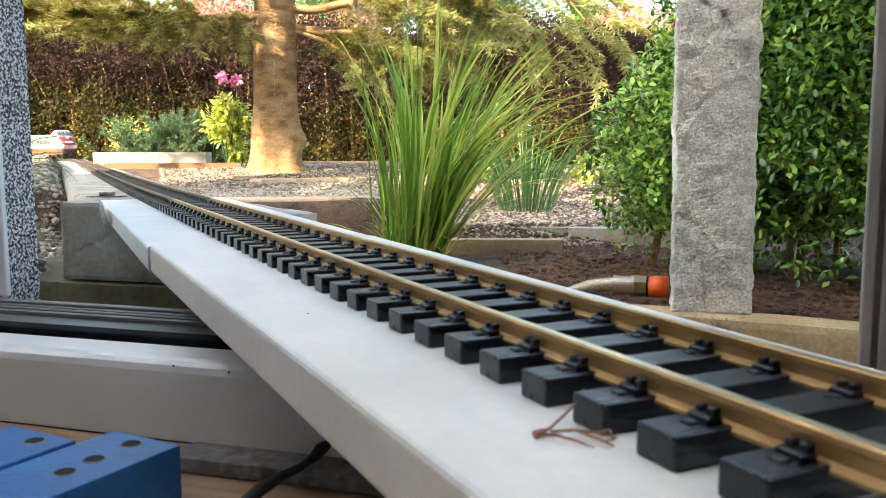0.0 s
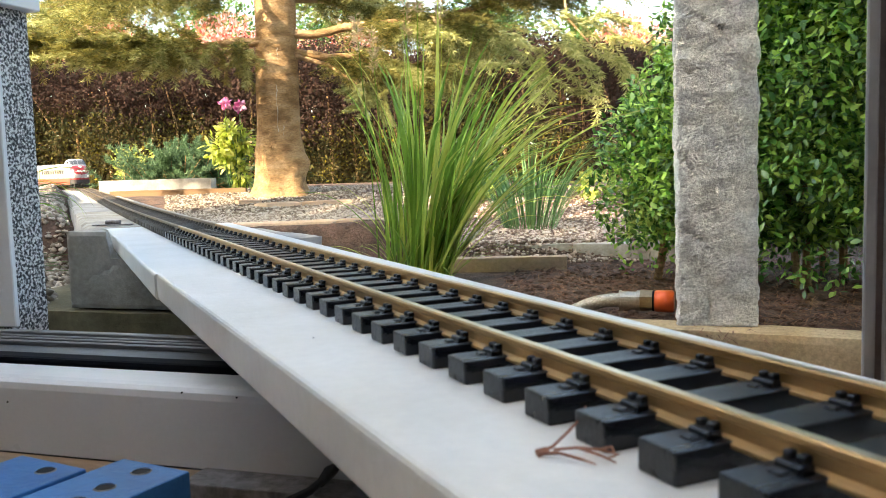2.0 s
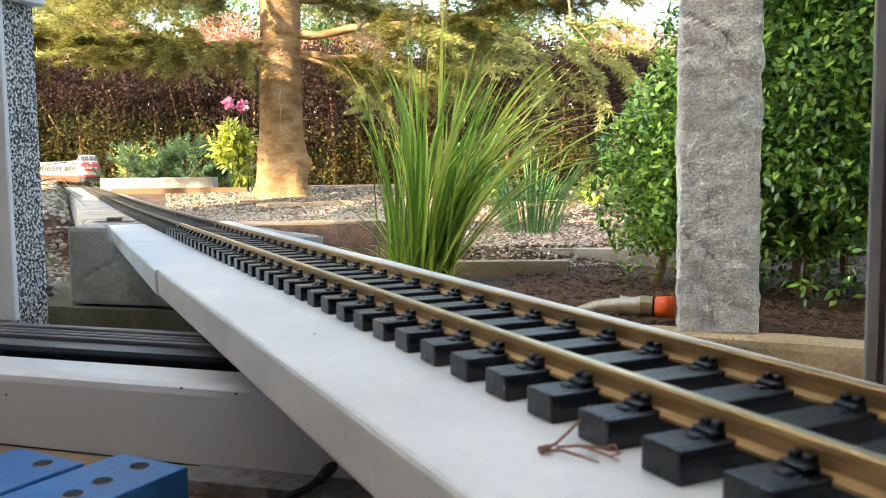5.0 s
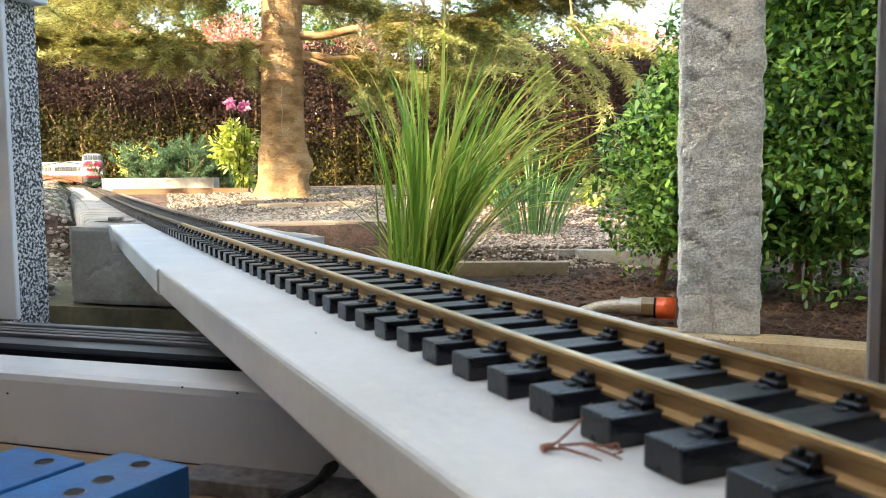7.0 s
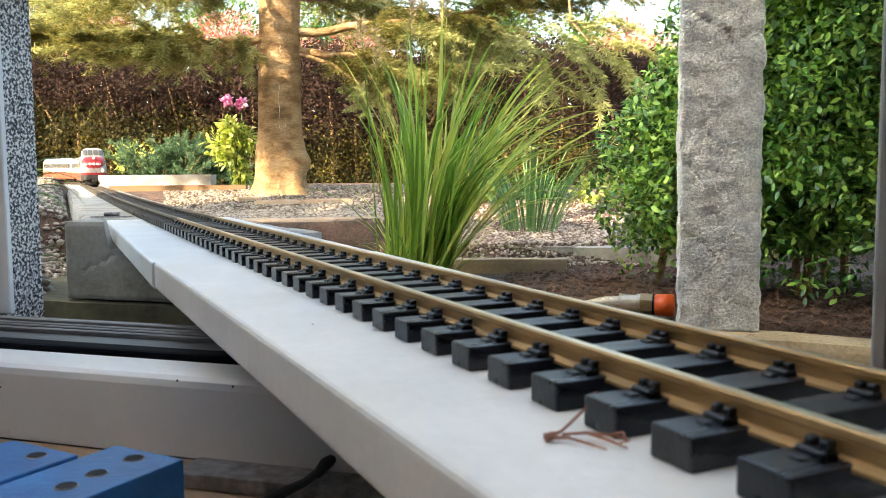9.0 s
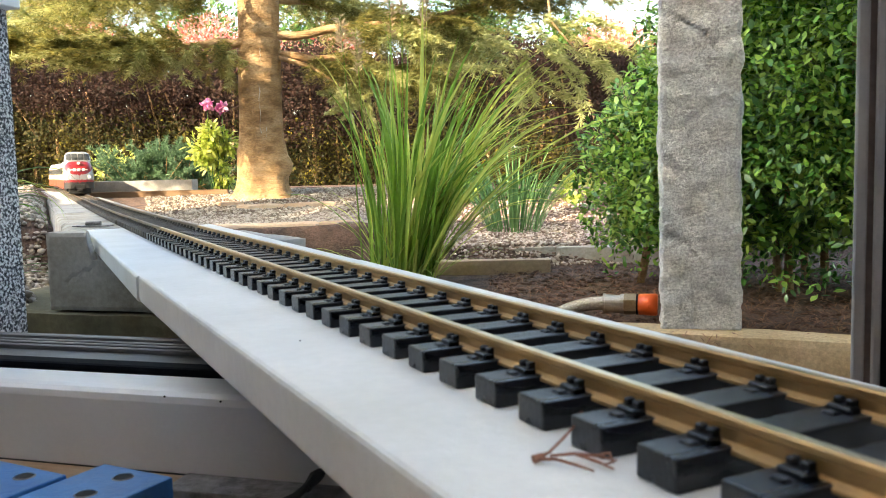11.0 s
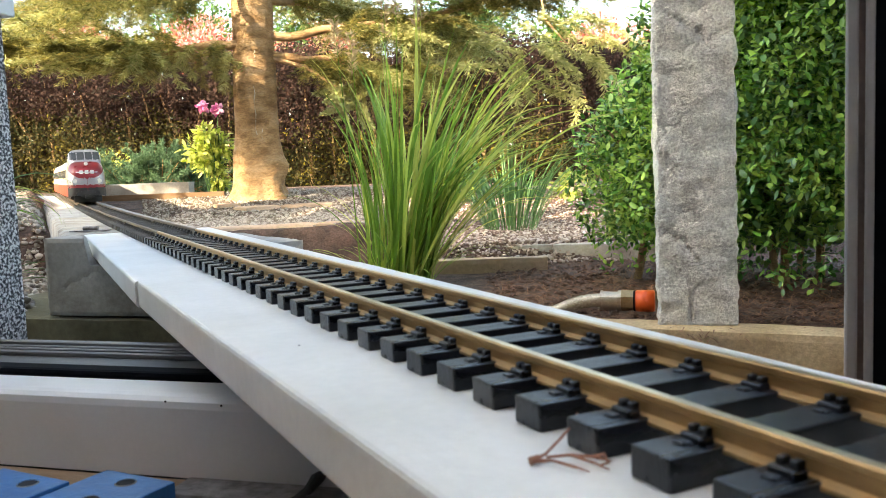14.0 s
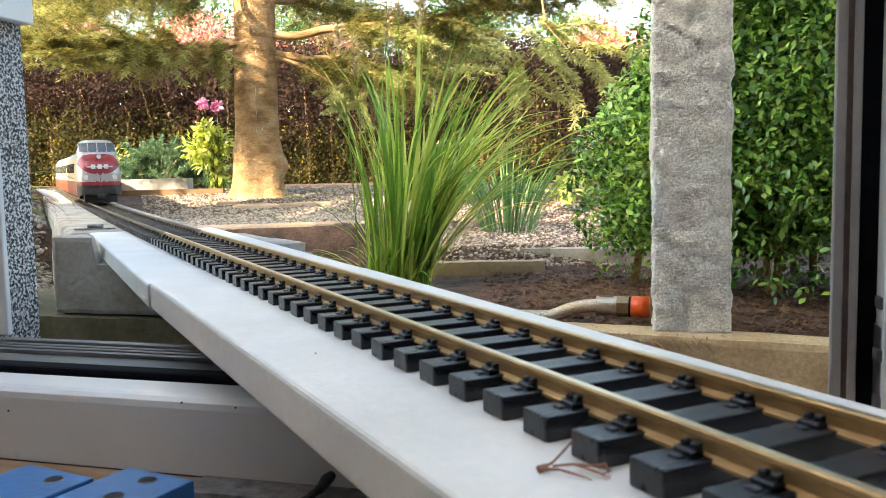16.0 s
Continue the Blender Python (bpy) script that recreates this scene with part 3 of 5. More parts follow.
# ---- concrete pieces ----
def slab(name, label, category, s, c, z, ls, lc, lz, material, step_=0.02, amp=0.002, rz=RZ, world=False, seed=1, chip=0.0, round_=0.006, group=""):
    """A cast piece; s, c is its middle in the house's plan, or in the world."""
    p = Vector((s, c, z)) if world else H(s, c, z)
    return thing(name, label, category, pose(*p, 0, 0, rz), group=group, bm=rough_box(ls, lc, lz, step_, amp, 9, chip, seed, round_), material=material, smooth=False)


def concrete():
    bm = rough_box(0.30, 0.185, 0.1045, 0.0065, 0.0013, 9, 0.0, 2, 0.006)
    for v in bm.verts:
        # the bed for the board
        if (v.co.x - 0.698) * CU + (v.co.y + 0.7775) * SU > -0.112 and v.co.z > 0.062:
            v.co.z = 0.0675
        # the fine crack in its front
        if v.co.y < -0.08 and abs(v.co.z - (0.040 + 0.42 * (v.co.x + 0.12))) < 0.0026 and -0.12 < v.co.x < -0.062:
            v.co.y += 0.0016
    thing("concrete_block", "grey concrete block with a crack, under the board's end", "concrete block", pose(*H(-0.698, 0.7775, -0.0925), 0, 0, RZ), bm=bm, material=M_CONCRETE)
    slab("concrete_kerb", "olive brown mossy concrete kerb stone", "kerb", -0.745, 0.82, -0.30, 0.62, 0.29, 0.2065, M_CONCRETE_OLIVE, 0.014, 0.0015, seed=4)
    # the pier under the track
    pier = thing("track_pier", "long pale concrete pier carrying the garden track", "concrete pier", pose(0, 0, 0))
    seg = [(1.348, 1.62), (1.623, 2.18), (2.183, 2.80), (2.803, 3.45), (3.453, 4.2), (4.203, 5.0), (5.003, 5.8), (5.803, 6.6), (6.603, 7.3)]
    for i, (s0, s1) in enumerate(seg):
        bm = bmesh.new()
        n = max(2, int((s1 - s0) / 0.04))
        rings = []
        for k in range(n + 1):
            x, y, z, a = track_at(s0 + (s1 - s0) * k / n)
            row = []
            for o, h in ((-0.150, -0.26), (-0.132, -0.006), (-0.124, -0.0012), (-0.06, -0.0010), (0.06, -0.0010), (0.085, -0.0014), (0.092, -0.006), (0.11, -0.26)):
                j = 0.0018 * noise.noise(Vector((o * 30, (s0 + k * 0.04) * 4, i))) if abs(o) > 0.08 else 0
                row.append(bm.verts.new((x + (o + j) * math.cos(a), y + (o + j) * math.sin(a), z + h + j * 0.3)))
            rings.append(row)
        for p, q in zip(rings, rings[1:]):
            for k in range(len(p) - 1):
                bm.faces.new((p[k], p[k + 1], q[k + 1], q[k]))
        bm.faces.new(rings[0])
        bm.faces.new(rings[-1][::-1])
        bmesh.ops.recalc_face_normals(bm, faces=bm.faces)
        part("pier_slab", bm, M_CONCRETE if i < 2 else M_CONCRETE_PALE, pier, smooth=True)
    # low wall under the granite post
    slab("garden_wall", "low sandy concrete wall in front of the hedge", "garden wall", 0.835, 0.615, -0.36, 1.3, 0.075, 0.2, M_SANDWALL, 0.012, 0.002, rz=-50, world=True, seed=5, round_=0.008)
    # pale slab beside the board
    slab("stone_slab", "pale concrete slab lying beside the board", "slab", 0.128, 1.32, -0.075, 0.062, 0.50, 0.062, M_CONCRETE_PALE, 0.012, 0.002, rz=8, world=True, seed=6, round_=0.012)
    # edging stones of the tree terrace
    for x, y, l, rz, sd in ((0.36, 2.13, 0.36, -14, 7), (0.60, 2.055, 0.16, -16, 8)):
        slab("edging_stone", "rounded brown concrete edging stone", "edging stone", x, y, -0.19, l, 0.07, 0.147, M_TERRACOTTA, 0.012, 0.002, rz=rz, world=True, seed=sd, round_=0.02, group="terrace edging")
    # brown kerb and grey kerb by the grass
    slab("edging_stone", "reddish brown edging brick beside the grass", "edging stone", 0.835, 1.665, -0.20, 0.30, 0.045, 0.064, M_TERRACOTTA, 0.012, 0.0015, rz=-27, world=True, seed=9, round_=0.006, group="terrace edging")
    for x, y, l, sd in ((0.93, 1.80, 0.32, 10), (1.205, 1.60, 0.36, 11)):
        slab("concrete_kerb", "grey concrete kerb holding the gravel", "kerb", x, y, -0.20, l, 0.06, 0.082, M_CONCRETE, 0.014, 0.0015, rz=-36, world=True, seed=sd, group="gravel kerbs")
    slab("concrete_kerb", "grey concrete kerb in front of the conifer", "kerb", 0.285, 4.20, -0.05, 0.56, 0.09, 0.137, M_CONCRETE_PALE, 0.03, 0.002, rz=-27, world=True, seed=12, group="gravel kerbs")
    slab("concrete_kerb", "pale grey kerb behind the tree", "kerb", 1.12, 3.75, -0.08, 0.75, 0.09, 0.085, M_CONCRETE_PALE, 0.04, 0.002, rz=-24, world=True, seed=13, group="gravel kerbs")
    slab("timber_edging", "orange brown timber edging board", "edging board", 0.33, 3.80, -0.06, 0.62, 0.030, 0.098, M_TIMBER, 0.03, 0.001, rz=-25, world=True, seed=14)
    for x, y, l, w, rz, sd in ((0.60, 3.04, 0.15, 0.12, 10, 15), (0.78, 2.98, 0.2, 0.08, -20, 16), (0.52, 3.2, 0.10, 0.06, 5, 17)):
        slab("flat_stone", "flat brown stone at the foot of the tree", "stone", x, y, ground_z(x, y) - 0.03, l, w, 0.042, M_TERRACOTTA, 0.014, 0.004, rz=rz, world=True, seed=sd, round_=0.012, group="stones by the tree")


concrete()


def hinge():
    h = thing("hinge_plate", "dark rusty metal hinge lying at the board's end", "hinge", pose(-0.085, 1.43, 0.0005, 0, 0, -30))
    part("leaf", B(-0.034, 0.034, -0.009, 0.009, 0, 0.002, bevel=0.0006, seg=1), M_STEEL, h)
    part("knuckle", cyl(bmesh.new(), (-0.012, 0, 0.005), (0.014, 0, 0.005), 0.004, seg=10), M_STEEL, h)


hinge()


def post():
    bm = rough_box(0.113, 0.10, 1.1, 0.0042, 0.0046, 30, chip=0.003, seed=21, round_=0.009)
    cracks = [((-0.043, 0.46), (0.0065, 0.43), (0.019, 0.405)), ((-0.057, 0.15), (-0.024, 0.132), (0.002, 0.096)), ((-0.055, 0.273), (-0.034, 0.226)), ((-0.012, 0.045), (-0.008, 0.01))]
    for v in bm.verts:
        if v.co.y < -0.045:
            for c in cracks:
                for (x0, z0), (x1, z1) in zip(c, c[1:]):
                    dx, dz = x1 - x0, z1 - z0
                    t = min(1, max(0, ((v.co.x - x0) * dx + (v.co.z - z0) * dz) / (dx * dx + dz * dz)))
                    ox, oz = v.co.x - x0 - t * dx, v.co.z - z0 - t * dz
                    q = math.hypot(ox, oz)
                    if q < 0.012:
                        v.co.y += 0.0030 * math.exp(-(q / 0.0026) ** 2) + (0.0018 * (1 - q / 0.012) if oz < 0 else 0)
    thing("granite_post", "tall rough split grey granite post", "stone post", pose(0.7255, 0.8165, -0.162, 0, -0.3, -39), bm=bm, material=M_GRANITE)


post()


# ---- train ----
W2 = 0.0605


def car_section(w, zt, zb, n=110):
    """Rounded cross-section from the bottom left over the roof to the bottom right, in even steps."""
    t = np.linspace(0, math.pi, 1500)
    c, q = -np.cos(t), np.abs(np.sin(t))
    x, z = w * np.sign(c) * np.abs(c) ** 0.42, zb + (zt - zb) * q ** 0.42
    run = np.concatenate([[0], np.cumsum(np.hypot(np.diff(x), np.diff(z)))])
    k = np.linspace(0, run[-1], n + 1)
    return list(zip(np.interp(k, run, x).tolist(), np.interp(k, run, z).tolist()))


def loft(stations):
    bm = bmesh.new()
    rows = [[bm.verts.new((x, y, z)) for x, z in car_section(w, zt, zb)] for y, w, zt, zb in stations]
    for p, q in zip(rows, rows[1:]):
        for k in range(len(p) - 1):
            bm.faces.new((p[k], q[k], q[k + 1], p[k + 1]))
    for r in (rows[0], rows[-1]):
        bm.faces.new(r)
    bmesh.ops.recalc_face_normals(bm, faces=bm.faces)
    return bm


def pick(bm, test, lift=0.0):
    """The faces of a shell for which test(centre, normal) holds, as a mesh of their own."""
    out = bm.copy()
    drop = [f for f in out.faces if not test(f.calc_center_median(), f.normal)]
    bmesh.ops.delete(out, geom=drop, context="FACES")
    return out


def train_car(nose, length, label):
    c = thing("railcar", label, "model train", pose(0, 0, 0), group="train cars")
    y1 = length
    if nose:
        st = []
        for i in range(44):
            t = i / 43
            y = 0.135 * t * t
            k = math.sqrt(max(0, 1 - (1 - min(1, y / 0.055)) ** 2.0))
            w = 0.0005 + (W2 - 0.0005) * k ** 0.55
            zt = 0.088 + (0.150 - 0.088) * math.sqrt(max(0, 1 - (1 - min(1, y / 0.10)) ** 2))
            zb = 0.028 - 0.006 * min(1, y / 0.03)
            st.append((y, w, zt, zb))
        n = int((y1 - 0.135) / 0.03)
        st += [(0.135 + (y1 - 0.135) * i / n, W2, 0.150 + 0.004 * min(1, i / 4), 0.022) for i in range(1, n + 1)]
    else:
        n = int(y1 / 0.03)
        st = [(y1 * i / n, W2 - 0.001, 0.152, 0.022) for i in range(n + 1)]
    shell = loft(st)
    front = 0.048 if nose else -1
    roofz = 0.133
    part("roof", pick(shell, lambda p, q: p.z > roofz and p.y > front), M_T_SILVER, c, "silver grey roof", True)
    part("side_wall", pick(shell, lambda p, q: 0.066 < p.z <= roofz and p.y > front), M_T_CREAM, c, "cream upper side", True)
    part("lower_side", pick(shell, lambda p, q: p.z <= 0.066 and p.y > front), M_T_LOWRED, c, "vermilion lower side", True)
    if nose:
        def red(p):
            return p.z > 0.084 + 0.034 * (abs(p.x) / 0.0605) ** 3 and abs(p.x) < 0.0575
        part("nose", pick(shell, lambda p, q: p.y <= front and p.z > 0.063 and red(p)), M_T_RED, c, "dark red rounded nose panel", True)
        part("nose_band", pick(shell, lambda p, q: p.y <= front and p.z > 0.063 and not red(p)), M_T_SILVER, c, "silver nose surround", True)
        part("apron", pick(shell, lambda p, q: p.y <= front and 0.053 < p.z <= 0.063), M_T_RED, c, "dark red stripe", True)
        part("front_skirt", pick(shell, lambda p, q: p.y <= front and p.z <= 0.053 and p.x < 0), M_T_BLACK, c, "black front skirt", True)
        part("front_skirt", pick(shell, lambda p, q: p.y <= front and p.z <= 0.053 and p.x >= 0), M_T_BLACK, c, "black front skirt", True)
    shell.free()
    for sd in (-1, 1):
        k = 0
        y = 0.16 if nose else 0.03
        while y + 0.034 < y1 - 0.02:
            part("window", B(min(sd * (W2 - 0.006), sd * (W2 + 0.0012)), max(sd * (W2 - 0.006), sd * (W2 + 0.0012)), y, y + 0.034, 0.088, 0.116, bevel=0.0006, seg=1), M_T_GLASS, c)
            y += 0.046
        part("stripe", B(min(sd * (W2 - 0.004), sd * (W2 + 0.0008)), max(sd * (W2 - 0.004), sd * (W2 + 0.0008)), 0.06 if nose else 0.003, y1 - 0.003, 0.064, 0.067), M_WHITE, c)
    for y in ((0.11, y1 - 0.10) if nose else (0.09, y1 - 0.09)):
        b = part("bogie", B(-0.038, 0.038, y - 0.055, y + 0.055, 0.008, 0.026, bevel=0.002), M_T_BLACK, c, "black bogie")
        for yy in (y - 0.034, y + 0.034):
            for sd in (-1, 1):
                w = part("wheel", cyl(bmesh.new(), (sd * 0.021, yy, 0.0172), (sd * 0.028, yy, 0.0172), 0.0170, seg=20), M_T_BLACK, b)
    part("underframe", B(-0.048, 0.048, 0.17, y1 - 0.17, 0.012, 0.024, bevel=0.002), M_T_BLACK, c, "black underframe")
    part("gangway", B(-0.034, 0.034, y1 - 0.002, y1 + 0.022, 0.03, 0.135, bevel=0.003), M_T_BLACK, c, "black corridor bellows")
    if nose:
        # raised driver's cab with its windscreen
        cab = []
        for i in range(44):
            t = i / 43
            y = 0.050 + 0.135 * t
            up = math.sin(min(1, t / 0.36) * math.pi / 2) * (1 if t < 0.6 else math.cos((t - 0.6) / 0.4 * math.pi / 2) ** 0.8)
            cab.append((y, 0.0530 - 0.010 * (1 - min(1, t / 0.15)), 0.139 + 0.045 * up, 0.120))
        cs = loft(cab)
        cs.normal_update()

        def pane_bm(x0, x1):
            w = pick(cs, lambda p, q: x0 < p.x < x1 and 0.1475 < p.z < 0.1735 and p.y < 0.098)
            for v in w.verts:
                v.co += Vector((0, -0.0009, 0.0007))
            return w
        for x0, x1 in ((-0.048, -0.026), (-0.024, -0.002), (0.002, 0.024), (0.026, 0.048)):
            part("windscreen_pane", pane_bm(x0, x1), M_T_GLASS, c, "dark cab windscreen", True)
        part("cab", cs, M_T_SILVER, c, "silver raised driver's cab", True)
        for sd in (-1, 1):
            p = part("cab_window", B(min(sd * 0.046, sd * 0.0525), max(sd * 0.046, sd * 0.0525), 0.085, 0.115, 0.150, 0.166, bevel=0.0006, seg=1), M_T_GLASS, c)
            hl = part("headlight", cyl(bmesh.new(), (sd * 0.038, 0.003, 0.0755), (sd * 0.0395, 0.030, 0.0755), 0.0075, seg=20), M_LAMP, c, "clear round headlight")
            part("headlight_rim", cyl(bmesh.new(), (sd * 0.038, 0.0045, 0.0755), (sd * 0.0395, 0.030, 0.0755), 0.0092, seg=20), M_T_SILVER, hl)
            bf = part("buffer", cyl(bmesh.new(), (sd * 0.029, -0.012, 0.034), (sd * 0.029, 0.02, 0.034), 0.004, seg=12), M_T_BLACK, c, "black buffer")
            part("buffer_head", cyl(bmesh.new(), (sd * 0.029, -0.014, 0.034), (sd * 0.029, -0.010, 0.034), 0.008, seg=16), M_T_BLACK, bf)
        part("top_lamp", cyl(bmesh.new(), (0, 0.012, 0.134), (0, 0.045, 0.134), 0.0062, seg=20), M_LAMP, c, "round top headlight")
        # winged badge as plain shapes
        for k, x in enumerate((-0.017, 0.0, 0.017)):
            part("badge", B(x - 0.0058, x + 0.0058, -0.0008 + 8 * x * x, 0.012, 0.099, 0.1115, bevel=0.0015, seg=2), M_WHITE, c, "white plain badge shape")
        part("badge", B(-0.034, 0.034, 0.0025, 0.016, 0.1035, 0.1065, bevel=0.0006, seg=1), M_WHITE, c, "white plain badge bar")
        part("coupler", B(-0.010, 0.010, -0.022, 0.03, 0.016, 0.028, bevel=0.002), M_T_BLACK, c, "black coupler")
        part("coupler", B(-0.022, 0.022, -0.006, 0.02, 0.022, 0.043, bevel=0.002), M_T_BLACK, c, "black front opening")
        part("snow_plough", B(-0.044, 0.044, 0.012, 0.03, 0.004, 0.026, bevel=0.003), M_T_BLACK, c, "black rail guard")
    return c


LEN_A, LEN_B = 0.66, 0.60
CAR_A = train_car(True, LEN_A, "red, cream and silver streamlined model railcar running on the rails")
CAR_B = train_car(False, LEN_B, "cream and vermilion model passenger car with silver roof")
CAR_C = copy_thing(CAR_B, pose(0, 0, 0))


# ---- plants ----
rng = np.random.default_rng(5)


def on_ground(x, y):
    return np.array([ground_z(a, b) for a, b in zip(x, y)])


def from_ds(d, l):
    """World plan from depth into the garden and offset to the side."""
    return -0.172 + d * FX + l * FY, -0.143 + d * FY - l * FX


def gravel():
    n = 17000
    d, k = 2.14 + 2.6 * rng.random(n) ** 1.4, rng.uniform(-0.06, 0.30, n)
    x, y = from_ds(d, k * d)
    P = np.stack([x, y, on_ground(x, y) + 0.002], 1)
    thing("gravel_bed", "sunlit pale pinkish gravel with dry needles", "gravel", kind="stuff",
          bm=stones("gravel_bed", P, rng.uniform(0.003, 0.008, n), M_GRAVEL, rng))
    n = 17000
    d, k = 2.28 + 2.4 * rng.random(n) ** 1.4, rng.uniform(-0.36, -0.03, n)
    x, y = from_ds(d, k * d)
    m = x > 0.12
    x, y = x[m], y[m]
    P = np.stack([x, y, on_ground(x, y) + 0.002], 1)
    thing("gravel_bed", "grey gravel round the tree", "gravel", kind="stuff",
          bm=stones("gravel_bed", P, rng.uniform(0.003, 0.0075, len(x)), M_GRAVEL_GREY, rng))
    n = 6500
    x, y = rng.uniform(-0.44, -0.15, n), 1.0 + 2.4 * rng.random(n) ** 1.6
    P = np.stack([x, y, on_ground(x, y) + 0.003], 1)
    thing("gravel_bed", "heap of grey gravel beside the concrete pier", "gravel", kind="stuff",
          bm=stones("gravel_bed", P, rng.uniform(0.005, 0.012, n), M_GRAVEL_GREY, rng))
    # dry needles on the soil under the hedge
    n = 9000
    d, k = rng.uniform(1.15, 2.1, n), rng.uniform(0.05, 0.56, n)
    x, y = from_ds(d, k * d)
    P = np.stack([x, y, on_ground(x, y) + rng.uniform(0.001, 0.012, n)], 1)
    a = rng.uniform(0, 6.28, n)
    D = np.stack([np.cos(a), np.sin(a), rng.uniform(-0.25, 0.25, n)], 1)
    V, F = leaf_arrays(P, D, np.tile([0.0, 0.1, 1.0], (n, 1)), rng.uniform(0.015, 0.05, n), 0.0022, False)
    thing("needle_litter", "dry brown conifer needles and twigs on the soil", "litter", kind="stuff", bm=fast_mesh("needle_litter", V, F, M_NEEDLES))
    n = 900
    x, y = from_ds(rng.uniform(1.2, 2.1, n), rng.uniform(0.1, 0.8, n))
    P = np.stack([x, y, on_ground(x, y)], 1)
    thing("soil_crumbs", "dark soil crumbs and small stones", "soil", kind="stuff", bm=stones("soil_crumbs", P, rng.uniform(0.004, 0.012, n), M_SOIL, rng))


gravel()


def strip(length, width, bend, lean, twist, seg=9, tip=0.0):
    """One grass blade from the origin: rises along z, leans and bends over towards +x."""
    bm = bmesh.new()
    p, ang = Vector((0, 0, 0)), lean
    prev = None
    for i in range(seg + 1):
        t = i / seg
        w = width * (0.55 + 0.45 * min(1, t * 4)) * (1 - t ** 2.6) + tip
        d = Vector((math.sin(ang), 0, math.cos(ang)))
        side = Vector((math.sin(twist * t) * math.cos(ang), math.cos(twist * t), -math.sin(twist * t) * math.sin(ang)))
        nrm = d.cross(side)
        row = [bm.verts.new(p - side * w / 2 + nrm * w * 0.16), bm.verts.new(p), bm.verts.new(p + side * w / 2 + nrm * w * 0.16)]
        if prev:
            bm.faces.new((prev[0], prev[1], row[1], row[0]))
            bm.faces.new((prev[1], prev[2], row[2], row[1]))
        prev = row
        p = p + d * (length / seg)
        ang += bend * (0.25 + 1.5 * t * t) / seg
    return bm


def grass_clump():
    g = thing("grass_clump", "tall bright green ornamental grass with arching blades", "grass", pose(0.578, 1.61, -0.175))
    kinds = []
    r = random.Random(3)
    for i in range(16):
        L = r.uniform(0.40, 0.64)
        kinds.append(mesh_of("blade", strip(L, r.uniform(0.009, 0.017), r.uniform(0.1, 1.9), 0.0, r.uniform(-1.3, 1.3)), M_BLADE))
    arch = [mesh_of("blade", strip(r.uniform(0.50, 0.72), r.uniform(0.006, 0.010), r.uniform(1.6, 2.6), 0.0, r.uniform(-0.6, 0.6), 12), M_BLADE) for i in range(8)]
    for i in range(112):
        a, rad = r.uniform(0, 6.283), 0.080 * math.sqrt(r.random())
        x, y = rad * math.cos(a), rad * math.sin(a) * 0.7
        # most stand up, the others lean over to the hedge side
        if i % 5 < 3:
            az, lean = math.degrees(a) + r.gauss(0, 35), r.uniform(0, 5) + 8 * rad / 0.080
            lean *= 1.0 if math.cos(radians(az + 26)) > 0 else 0.55
        else:
            az, lean = r.gauss(-26, 34), r.uniform(8, 31)
        o = part("blade", r.choice(kinds), None, g)
        o.matrix_basis = pose(0, 0, 0, 0, 5, -26) @ pose(0, 0, 0, 0, 0, 26) @ pose(x, y, 0, 0, lean, az)
        k = r.uniform(0.66, 1.12)
        o.scale = (k, k, k)
    for i in range(62):
        a = r.gauss(-26, 38) if i % 10 else r.gauss(150, 40)
        o = part("blade", r.choice(arch), None, g)
        o.matrix_basis = pose(0.05 * math.cos(radians(a)), 0.04 * math.sin(radians(a)), 0, 0, r.uniform(10, 36), a)
        k = r.uniform(0.65, 1.08) * (1.0 if i % 10 else 0.6)
        o.scale = (k, k, k)
    for i in range(26):
        a = r.uniform(0, 360)
        o = part("blade", r.choice(arch), None, g)
        o.matrix_basis = pose(0.075 * math.cos(radians(a)), 0.055 * math.sin(radians(a)), 0, 0, r.uniform(35, 62), a)
        k = r.uniform(0.25, 0.5)
        o.scale = (k, k, k)
    # seed stalks
    for x, y, L, lean, az in ((0.0, 0.02, 0.72, 2.0, 0), (0.016, -0.01, 0.68, 3.5, -20), (-0.01, 0.0, 0.655, 1.0, 90), (-0.085, 0.03, 0.61, -3.5, -20), (-0.07, 0.02, 0.57, -2.0, -20), (0.035, 0.0, 0.70, 3.4, -10)):
        s = part("stalk", tube([(0, 0, 0), (0.003, 0, L * 0.5), (0.0, 0.002, L)], [0.0022, 0.0017, 0.0010], 6), M_BLADE, g, "thin green stalk")
        s.matrix_basis = pose(x, y, 0, 0, lean, az)
        n = 80
        t = rng.uniform(0.85, 1.0, n)
        P = np.stack([0 * t, 0 * t, L * t], 1)
        D = rand_dirs(rng, n) * [0.35, 0.35, 0.2] + [0, 0, -0.1]
        D = D / np.linalg.norm(D, axis=1, keepdims=True) + [0, 0, 0.9]
        D /= np.linalg.norm(D, axis=1, keepdims=True)
        V, F = leaf_arrays(P, D, rand_dirs(rng, n), rng.uniform(0.012, 0.024, n), 0.0045, False)
        part("seed_head", fast_mesh("seed_head", V, F, M_SEED), None, s, "dry straw-coloured seed head")


grass_clump()


